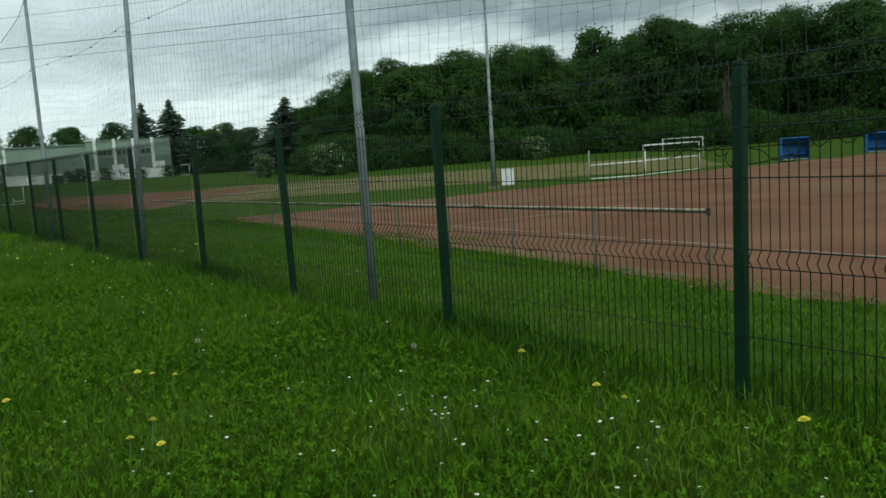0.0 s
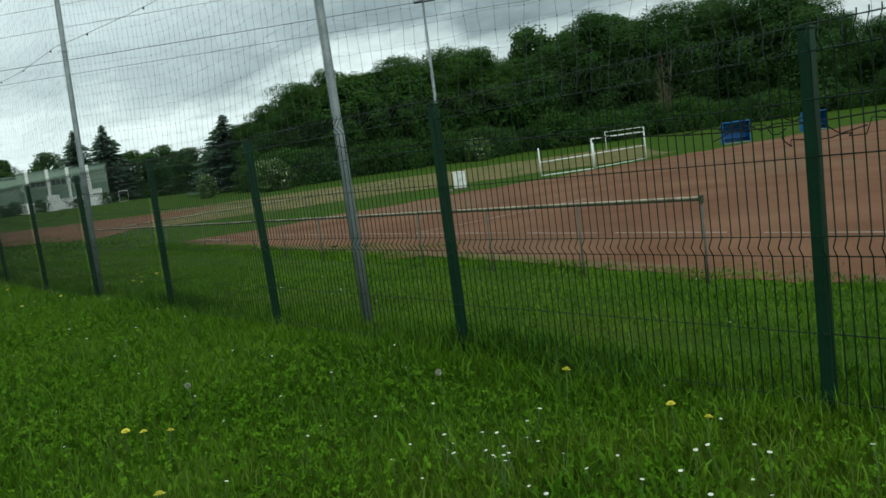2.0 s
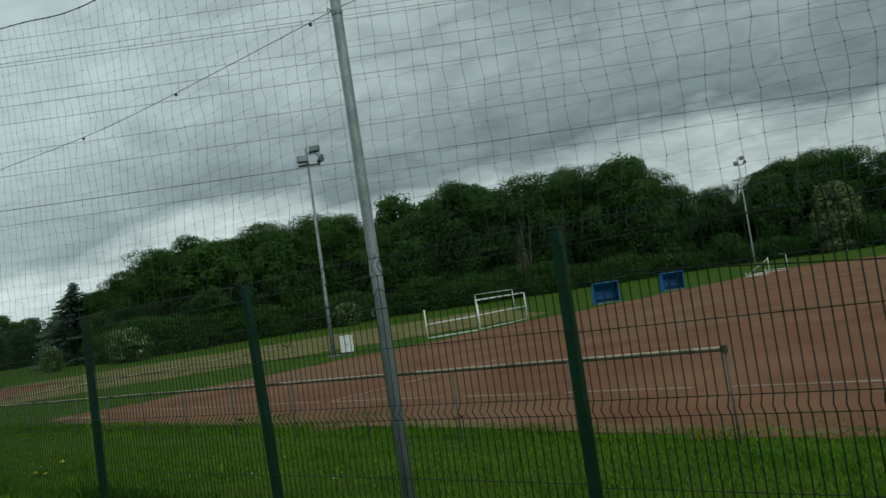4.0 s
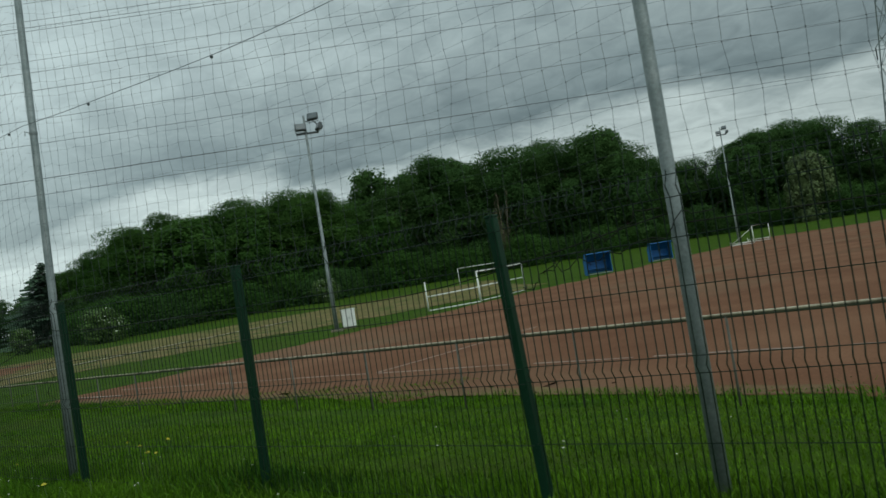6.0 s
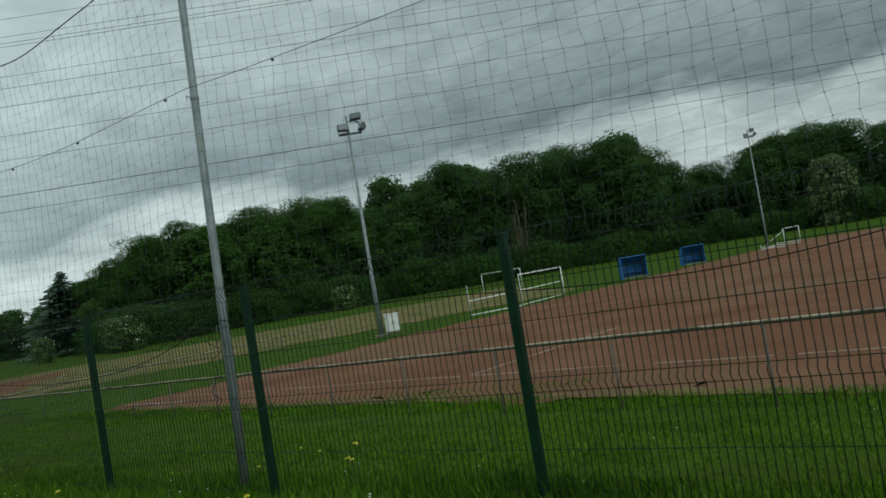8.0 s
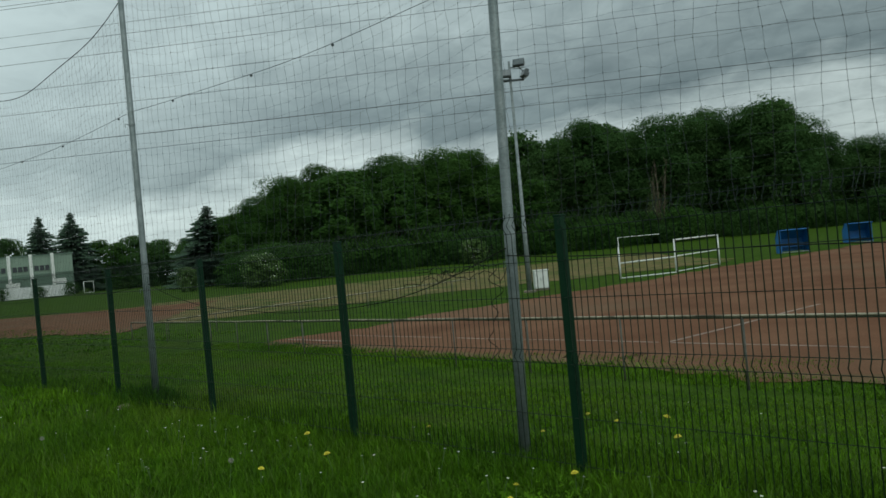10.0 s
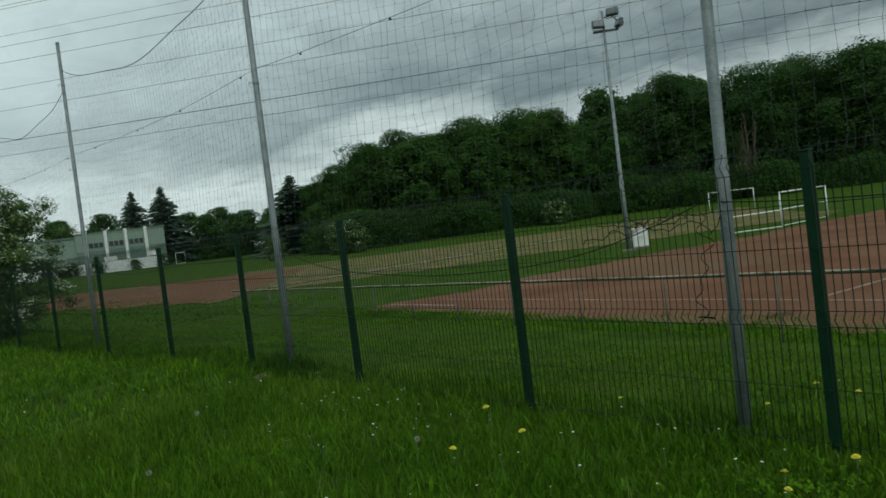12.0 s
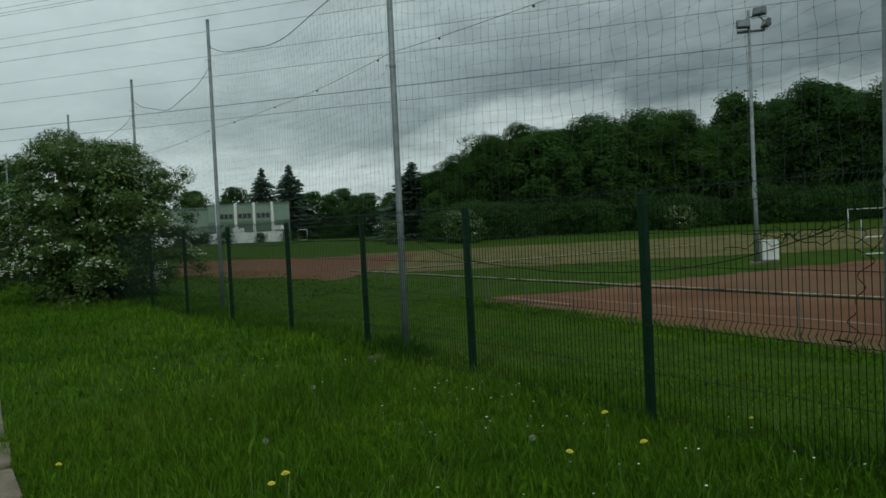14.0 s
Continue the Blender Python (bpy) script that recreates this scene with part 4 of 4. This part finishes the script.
plant(PALE, -88, 136, 9.5, 10, 0.6, 200)


def build_bare_tree(x, y, high):
    """A half-dead tree: several steep stems that fork into thin upright twigs."""
    rng = random.Random(17)
    t = empty("bare_tree", pose(x, y, gz(x, y)), "half-dead pale brown tree with bare upright twigs before the dark wood", "tree")
    for k in range(6):
        ang, out = k * 1.05 + rng.uniform(-0.2, 0.2), rng.uniform(0.8, 2.6)
        tip = Vector((out * math.cos(ang), out * math.sin(ang), high * rng.uniform(0.75, 1.0)))
        bend = Vector((tip.x * 0.45 + rng.uniform(-0.2, 0.2), tip.y * 0.45, tip.z * 0.4))
        part("stem", tube([(tip.x * 0.08, tip.y * 0.08, -0.3), bend, tip], [0.10, 0.065, 0.02], 7), M_DEADWOOD, t, smooth=True)
        for q in range(24):
            f = rng.uniform(0.25, 0.95)
            a = bend.lerp(tip, (f - 0.4) / 0.6) if f > 0.4 else bend * (f / 0.4)
            b = a + Vector((rng.uniform(-0.8, 0.8), rng.uniform(-0.8, 0.8), rng.uniform(1.0, 2.4)))
            part("twig", tube([a, a.lerp(b, 0.5) + Vector((rng.uniform(-0.15, 0.15), 0, 0)), b], [0.032, 0.024, 0.012], 5), M_DEADWOOD, t)


build_bare_tree(-82.4, 128.2, 15.2)
THORN = tree_model(71, 10, 4.2, M_BUSH, 3600, 0.26, "round hawthorn shrub with white blossom on its crown", 0.02, "hawthorn_shrub", "shrub")
bv, bf = crown_cloud(np.random.default_rng(72), 420, 10.2, 4.3, 0.25, (0, 0), 0.20)
mesh_from("blossom", bv[:520], bf[:130], M_BLOSSOM, THORN, "white blossom")
plant(THORN, -104, 57, 4.6, 10, 1.5, 70)
plant(THORN, -118, 53, 3.6, 10, 1.1, 160)
plant(THORN, -96, 92, 3.8, 10, 1.4, 20)
for o in (*THORN.children_recursive, THORN):
    bpy.data.objects.remove(o)
for o in (*PALE.children_recursive, PALE):
    bpy.data.objects.remove(o)
SPRUCE = conifer_model(7, 18, 4.2)
for tx, ty, th, w in ((-204.2, 68.8, 19.8, 1.7), (-209, 63.2, 19.4, 1.55), (-133.8, 65.6, 14.2, 2.3)):
    plant(SPRUCE, tx, ty, th, 18, w, tx * 3)
for ob in (*BROAD, *BLUISH, *REAR, OAK, *SHRUB, SPRUCE):
    for o in (*ob.children_recursive, ob):
        bpy.data.objects.remove(o)


# ---- flowering bush by the fence ----
def bush_profile(z):
    return 0.9 + 0.1 * min(1.0, z) if z < 1.5 else max(0.20, 1 - ((z - 1.5) / 3.35) ** 2.7)


def build_bush(x, y):
    rng = np.random.default_rng(77)
    bush = empty("hawthorn_bush", pose(x, y, gz(x, y)), "large round hawthorn bush with white blossom growing through the fence", "bush")
    trunk = bmesh.new()
    tips = []
    for k in range(26):
        ang, lift = k * 2.4, 0.5 + 4.45 * rng.random()
        reach = 2.95 * bush_profile(lift) * (0.85 + 0.35 * rng.random())
        tip = (reach * math.cos(ang), reach * math.sin(ang), lift)
        tips.append(tip)
        bm_tube(trunk, [(0.2 * math.cos(ang), 0.2 * math.sin(ang), -0.2), (tip[0] * 0.45, tip[1] * 0.45, 0.3 + lift * 0.6), tip], [0.06, 0.035, 0.008], 5)
    part("trunk", trunk, M_BARK, bush, smooth=True)
    centres, radii = [], []
    for k in range(110):
        z = 0.35 + 4.15 * rng.random() ** 0.85
        wide = 2.85 * bush_profile(z) * (1 + 0.13 * math.sin(2 * k) + 0.08 * rng.normal())
        ang, off = rng.random() * 2 * math.pi, wide * (0.55 + 0.45 * rng.random() ** 0.6)
        centres.append((off * math.cos(ang), off * math.sin(ang), z + 0.25 * math.cos(ang + 2.6)))
        radii.append(0.26 + 0.30 * rng.random())
    v, f = leaf_cloud(rng, centres, radii, 84000, 0.025, 0.5, 0.2)
    v2, f2 = leaf_cloud(rng, tips, [0.34] * len(tips), 12000, 0.027, 0.9, 0.02)
    v3, f3 = crown_cloud(rng, 15000, 4.1, 2.45, 0.0, (0.1, 0.1), 0.055)
    mesh_from("foliage", np.concatenate([v, v2, v3]), np.concatenate([f, f2 + len(v), f3 + len(v) + len(v2)]), M_BUSH, bush)
    heads = []
    for c, r in zip(centres, radii):
        for k in range(int(7 * max(0.30, 1.25 - c[2] / 4.6))):
            # short flowering sprays that arch outwards and droop
            ang = math.atan2(c[1], c[0]) + rng.normal() * 0.7
            d = np.array([math.cos(ang), math.sin(ang), 0.0])
            start = np.array(c) + d * r * rng.uniform(0.5, 0.9) + np.array([0, 0, r * rng.uniform(-0.2, 0.5)])
            reach = rng.uniform(0.15, 0.45)
            for q in (0.2, 0.45, 0.7, 0.95):
                heads.append(tuple(start + d * reach * q + np.array([0, 0, 0.10 * q - 0.22 * q * q]) + rng.normal(size=3) * 0.02))
    v, f = leaf_cloud(rng, heads, [0.045] * len(heads), len(heads) * 6, 0.0205, 0.4, 0.1)
    mesh_from("blossom", v, f, M_BLOSSOM, bush)


build_bush(-32.4, -1.25)


# ---- kerb and path ----
def build_kerb():
    xs, ys = np.meshgrid(np.arange(-60, 12.1, 0.6), np.linspace(-8.0, -4.40, 7), indexing="ij")
    sheet("pavement", xs, ys, ground_z(xs, ys) + 0.03, M_PAVE, "grey worn asphalt footpath beside the verge", "pavement")
    kerb = tagged(new("kerb"), "broken concrete kerb half overgrown by grass", "kerb", kind="structure")
    rng = random.Random(9)
    models = []
    for k in range(4):
        bm = box((-0.39, -0.07, -0.15), (0.39, 0.07, 0.0), 0.025)
        for v in bm.verts:
            v.co += 0.028 * noise.noise_vector(v.co * 6 + Vector((k * 3, 0, 0)))
        me = bpy.data.meshes.new("kerb_stone")
        bm.to_mesh(me)
        bm.free()
        me.materials.append(M_KERB)
        models.append(me)
    for i in range(48):
        x = 6 - i
        ob = new("kerb_stone", models[rng.randrange(4)])
        ob.parent = kerb
        ob.matrix_basis = pose(x, -4.29 + rng.uniform(-0.04, 0.03), gz(x, -4.32) + 0.055 + rng.uniform(-0.03, 0.015), rng.uniform(-3, 3), rng.uniform(-1.5, 1.5), rng.uniform(-1.5, 1.5))


build_kerb()


# ---- flowers ----
def flower_model(name, head, mat, label, category, r, h):
    f = empty(name, pose(0, 0, -400), label, category, "flowers in the verge")
    part("stem", tube([(0, 0, -0.02), (0.01, 0.005, h * 0.5), (0.004, 0.01, h)], 0.0022, 5), M_STEM, f)
    bm = bmesh.new()
    if head == "dandelion":
        for ring, (n, rr, lift) in enumerate(((18, r, 0.0), (14, r * 0.7, 0.006), (9, r * 0.4, 0.010))):
            for k in range(n):
                a = 2 * math.pi * k / n + ring
                d, s = Vector((math.cos(a), math.sin(a), 0)), Vector((-math.sin(a), math.cos(a), 0)) * r * 0.16
                z = Vector((0.004, 0.01, h + lift))
                vs = [bm.verts.new(z + p) for p in (-s * 0.5, d * rr - s + Vector((0, 0, 0.004)), d * rr + s + Vector((0, 0, 0.004)), s * 0.5)]
                bm.faces.new(vs)
    else:
        for k in range(12):
            a = 2 * math.pi * k / 12
            d, s = Vector((math.cos(a), math.sin(a), 0)), Vector((-math.sin(a), math.cos(a), 0)) * r * 0.24
            z = Vector((0.004, 0.01, h))
            vs = [bm.verts.new(z + p) for p in (d * r * 0.2 - s * 0.4, d * r - s + Vector((0, 0, 0.002)), d * r + s + Vector((0, 0, 0.002)), d * r * 0.2 + s * 0.4)]
            bm.faces.new(vs)
    part("petals", bm, mat, f)
    core = bmesh.new()
    bmesh.ops.create_icosphere(core, subdivisions=1, radius=r * 0.3, matrix=Matrix.Translation((0.004, 0.01, h)) @ Matrix.Diagonal((1, 1, 0.6, 1)))
    part("disc", core, M_YELLOW, f)
    return f


YELLOW_AT = [(-2.68, -2.98), (-2.72, -2.28), (-2.58, -2.24), (-2.51, -2.15), (-1.58, -2.58), (-1.33, -2.59), (-1.47, -2.71), (-1.18, -0.52), (-0.41, -0.65), (-0.23, -0.72), (0.69, -0.6), (-10.48, 0.76), (-9.83, -1.05), (-9.89, -0.89), (-10.21, 0.69),
             (-9.91, 0.77), (-9.5, 0.34), (-9.68, -0.54), (-12.34, -0.55), (-11.7, 0.18), (-12.46, -3.04), (-12.39, -2.97), (-11.88, -1.38), (-13.75, -4.04), (-11.64, -0.89), (-10.64, 0.36), (-9.59, 0.5)]
WHITE_AT = [(-6.33, -1.98), (-6.44, -0.86), (-3.5, -0.97), (-2.65, -1.01), (-0.5, -1.48), (0.04, -0.82), (0.64, -1.25), (0.98, -1.0), (-0.26, -2.16), (-1.26, -2.3), (-1.1, -2.62), (-1.22, -2.79), (-1.19, -3.16), (-0.92, -1.47), (-0.86, -1.42), (-0.83, -1.37),
            (-0.8, -1.31), (-0.39, -1.13), (-0.96, 0.86), (0.32, -1.19), (-0.88, -2.15), (-2.53, -1.78), (-12.57, -0.54), (-11.94, 0.21), (-10.6, 1.34), (-9.69, 0.48), (-9.77, -0.44), (-11.83, -1.39), (-12.35, -0.59), (-10.67, 0.09), (-11.72, 0.15), (-10.21, -0.73), (-14.4, -2.85), (-13.98, -0.96), (-14.09, -0.98)]
rng_f = random.Random(21)


def scatter_flowers():
    dandelion = flower_model("dandelion", "dandelion", M_YELLOW, "yellow dandelion flower on a thin stem in the grass", "dandelion", 0.021, 0.19)
    daisy = flower_model("daisy", "daisy", M_DAISY, "small white daisy flower in the grass", "daisy", 0.0078, 0.14)
    for x, y in YELLOW_AT:
        copy_thing(dandelion, pose(x, y, gz(x, y), rng_f.uniform(-12, 12), rng_f.uniform(-12, 12), rng_f.uniform(0, 360)) @ Matrix.Scale(rng_f.uniform(0.85, 1.25), 4))
    spots = list(WHITE_AT)
    for cx, cy, n, s in ((-0.7, -1.4, 20, 0.8), (0.3, -0.9, 10, 0.5), (-0.9, -1.35, 12, 0.2), (-3.0, -1.6, 18, 1.2), (-5.5, -1.3, 14, 1.4), (-8.5, -0.9, 16, 1.3), (-10.6, -1.4, 22, 1.1), (-12.6, -0.9, 22, 1.0), (-14.5, -1.2, 16, 1.2), (-13.8, -0.6, 10, 0.3), (-16.5, -1.6, 12, 1.4), (-10, 2.2, 10, 1.4), (-5, 2.0, 8, 1.5)):
        spots += [(cx + rng_f.gauss(0, s), min(3.5, max(-4.0, cy + rng_f.gauss(0, s * 0.7)))) for _ in range(n)]
    for x, y in spots:
        if abs(y - fence_y(x)) < 0.10:
            y -= 0.25
        copy_thing(daisy, pose(x, y, gz(x, y), rng_f.uniform(-15, 15), rng_f.uniform(-15, 15), rng_f.uniform(0, 360)) @ Matrix.Scale(rng_f.uniform(0.8, 1.3), 4))
    for ob in (dandelion, daisy):
        for o in (*ob.children_recursive, ob):
            bpy.data.objects.remove(o)


scatter_flowers()


def seed_head(x, y):
    """A dandelion clock: a thin stem, a small core and a ball of fine down."""
    h = rng_f.uniform(0.20, 0.26)
    d = empty("seed_head", pose(x, y, gz(x, y), rng_f.uniform(-8, 8), rng_f.uniform(-8, 8), 0), "pale grey dandelion seed head on a thin stem", "dandelion", "flowers in the verge")
    part("stem", tube([(0, 0, -0.02), (0.008, 0.004, h * 0.5), (0, 0, h)], 0.002, 5), M_STEM, d)
    core = bmesh.new()
    bmesh.ops.create_icosphere(core, subdivisions=1, radius=0.005, matrix=Matrix.Translation((0, 0, h)))
    part("core", core, M_KERB, d)
    rays = []
    for k in range(90):
        z = 1 - 2 * (k + 0.5) / 90
        r, a = math.sqrt(1 - z * z), 2.39996 * k
        tip = np.array([r * math.cos(a), r * math.sin(a), z])
        rays.append([tip * 0.006 + (0, 0, h), tip * 0.021 + (0, 0, h)])
    mesh_from("down", *strands(rays, 0.0011, 3), M_PUFF, d)


for sx, sy in ((-3.15, -1.72), (-1.9, -0.75), (-13.1, -2.85), (-12.1, -1.5), (-14.6, -1.9)):
    seed_head(sx, sy)


def footing_slab(x, y):
    bm = box((-0.16, -0.13, -0.08), (0.16, 0.13, 0.035), 0.015)
    for v in bm.verts:
        v.co += 0.012 * noise.noise_vector(v.co * 9)
    ob = part("concrete_slab", bm, M_KERB)
    ob.matrix_world = pose(x, y, gz(x, y) + 0.01, 4, -3, 21)
    tagged(ob, "small rough concrete slab lying at the foot of a pole", "slab")


footing_slab(-16.88, -0.12)


# ---- grass ----
def grass_blades(rng, n, lo, hi, high, width, tuft, slope=0.0):
    """Bent blades in tufts over a rectangle."""
    k = max(1, n // tuft)
    c = np.stack([rng.uniform(lo[0], hi[0], k), rng.uniform(lo[1], hi[1], k)], -1)
    tall = 0.6 + 0.95 * rng.random(k) ** 1.8
    pick = rng.integers(0, k, n)
    p = c[pick] + rng.normal(size=(n, 2)) * 0.06
    loose = rng.random(n) < 0.45
    p[loose] = np.stack([rng.uniform(lo[0], hi[0], loose.sum()), rng.uniform(lo[1], hi[1], loose.sum())], -1)
    p[:, 1] += slope * (p[:, 0] + 28.5)
    wave = 0.90 + 0.22 * np.sin(1.7 * p[:, 0] + 0.6 * p[:, 1]) * np.sin(1.3 * p[:, 1] - 0.5 * p[:, 0])
    h = high * tall[pick] * wave * (0.6 + 0.7 * rng.random(n))
    line = np.abs(p[:, 1] + 0.08 * np.clip(-p[:, 0] - 18.7, 0, None))
    h *= 1 + 0.25 * np.exp(-((line / 0.30) ** 2))
    keep = p[:, 1] > -4.27 + 0.06 * np.sin(3 * p[:, 0]) + 0.04 * np.sin(11 * p[:, 0])
    p, h = p[keep], h[keep]
    n = len(p)
    ang = rng.random(n) * 2 * np.pi
    side = np.stack([np.cos(ang), np.sin(ang), 0 * ang], -1) * (width * (0.5 + rng.random(n)))[:, None]
    la = rng.random(n) * 2 * np.pi
    lean = np.stack([np.cos(la), np.sin(la), 0 * la], -1) * (h * (0.15 + 0.55 * rng.random(n)))[:, None]
    base = np.stack([p[:, 0], p[:, 1], ground_z(p[:, 0], p[:, 1]) - 0.01], -1)
    up = np.zeros((n, 3))
    up[:, 2] = h
    mid = base + up * 0.6 + lean * 0.35
    tip = base + up * (0.95 - 0.15 * rng.random(n))[:, None] + lean
    v = np.stack([base - side, base + side, mid + side * 0.8, mid - side * 0.8, tip], 1)
    i = np.arange(n)[:, None] * 5
    f = np.concatenate([i + [0, 1, 2], i + [0, 2, 3], i + [3, 2, 4]], 0)
    return v.reshape(-1, 3), f


def clover_patches(rng, n, lo, hi):
    """Three-leaved clover in low spreading patches."""
    k = n // 160
    c = np.stack([rng.uniform(lo[0], hi[0], k), rng.uniform(lo[1], hi[1], k)], -1)
    pick = rng.integers(0, k, n)
    p = c[pick] + rng.normal(size=(n, 2)) * (0.15 + 0.45 * rng.random(k)[pick])[:, None]
    p = p[(p[:, 1] > -4.1) & (p[:, 1] < -0.15)]
    n = len(p)
    z = ground_z(p[:, 0], p[:, 1]) + 0.045 + 0.055 * rng.random(n)
    turn = rng.random(n) * 6.28
    r = 0.011 + 0.007 * rng.random(n)
    quads = []
    tilt = rng.normal(size=(n, 2)) * 0.7
    for j in range(3):
        a = turn + j * 2.094
        d, e = np.stack([np.cos(a), np.sin(a)], -1), np.stack([-np.sin(a), np.cos(a)], -1)
        corner = [0 * d, d * 0.75 + e * 0.55, d * 1.25, d * 0.75 - e * 0.55]
        quads.append(np.stack([np.concatenate([p + q * r[:, None], (z + (q * tilt).sum(1) * r)[:, None]], 1) for q in corner], 1))
    v = np.concatenate(quads).reshape(-1, 3)
    return v, np.arange(len(v)).reshape(-1, 4)


def build_grass():
    rng = np.random.default_rng(12)
    vs, fs, at = [], [], 0
    for n, lo, hi, high, width, tuft, *more in (
        (240000, (-15.5, -4.4), (5.5, 0.7), 0.100, 0.0029, 24),
        (26000, (-15.5, -4.4), (5.5, 0.7), 0.070, 0.011, 9),
        (70000, (-16.5, -4.4), (-8.0, -0.2), 0.125, 0.0023, 30),
        (60000, (-48, -4.3), (-15.5, 0.7), 0.12, 0.0065, 20),
        (30000, (-26, -0.40), (3.4, 0.40), 0.115, 0.0036, 40),
        (7000, (-3.3, -0.40), (-0.8, 0.40), 0.135, 0.0036, 30),
        (62000, (-34, 0.5), (4, 6.6), 0.052, 0.0048, 5),
        (46000, (-14, 0.5), (3, 5.2), 0.050, 0.0042, 5),
        (18000, (-29, 6.4), (-11, 8.2), 0.055, 0.0060, 6),
        (26000, (-30, 7.9), (8, 9.0), 0.085, 0.0060, 12, -0.126),
        (1500, (-30, 8.8), (8, 9.3), 0.045, 0.0050, 30, -0.126),
        (9000, (-62, 0.0), (-34, 12), 0.10, 0.020, 14),
    ):
        v, f = grass_blades(rng, n, lo, hi, high, width, tuft, *more)
        vs.append(v)
        fs.append(f + at)
        at += len(v)
    ob = mesh_from("grass", np.concatenate(vs), np.concatenate(fs), M_BLADE)
    v, f = grass_blades(rng, 12000, (-17, -4.2), (5.5, 0.6), 0.19, 0.0014, 5)
    tagged(mesh_from("grass_stalks", v, f, M_STRAW), "thin pale seeding grass stalks standing above the meadow grass", "grass", kind="stuff")
    v, f = grass_blades(rng, 9000, (-15, -4.1), (4, -0.2), 0.090, 0.013, 60)
    tagged(mesh_from("broad_leaf_weeds", v, f, M_WEED), "patches of broad-leaved pale weeds in the meadow grass", "weeds", kind="stuff")
    tufts = [grass_blades(rng, n, lo, hi, high, 0.006, 30) for n, lo, hi, high in ((900, (-8.2, -0.20), (-6.7, 0.40), 0.15), (500, (-7.9, -0.05), (-7.2, 0.35), 0.20), (1100, (-17.6, -0.15), (-16.3, 0.45), 0.18), (400, (-17.2, -0.05), (-16.6, 0.40), 0.24), (1500, (-2.7, -0.1), (-1.0, 0.40), 0.17))]
    at = np.cumsum([0] + [len(t[0]) for t in tufts])
    tagged(mesh_from("nettles", np.concatenate([t[0] for t in tufts]), np.concatenate([t[1] + k for t, k in zip(tufts, at)]), M_NETTLE), "dark tufts of tall nettles and weeds at the foot of the fence", "nettles", kind="stuff")
    v, f = clover_patches(rng, 24000, (-10, -4.1), (3.5, -0.35))
    tagged(mesh_from("clover", v, f, M_CLOVER), "low dark green clover patches between the meadow grass", "clover", kind="stuff")
    tagged(ob, "lush uncut green meadow grass with taller tufts along the fence", "grass", kind="stuff")


build_grass()
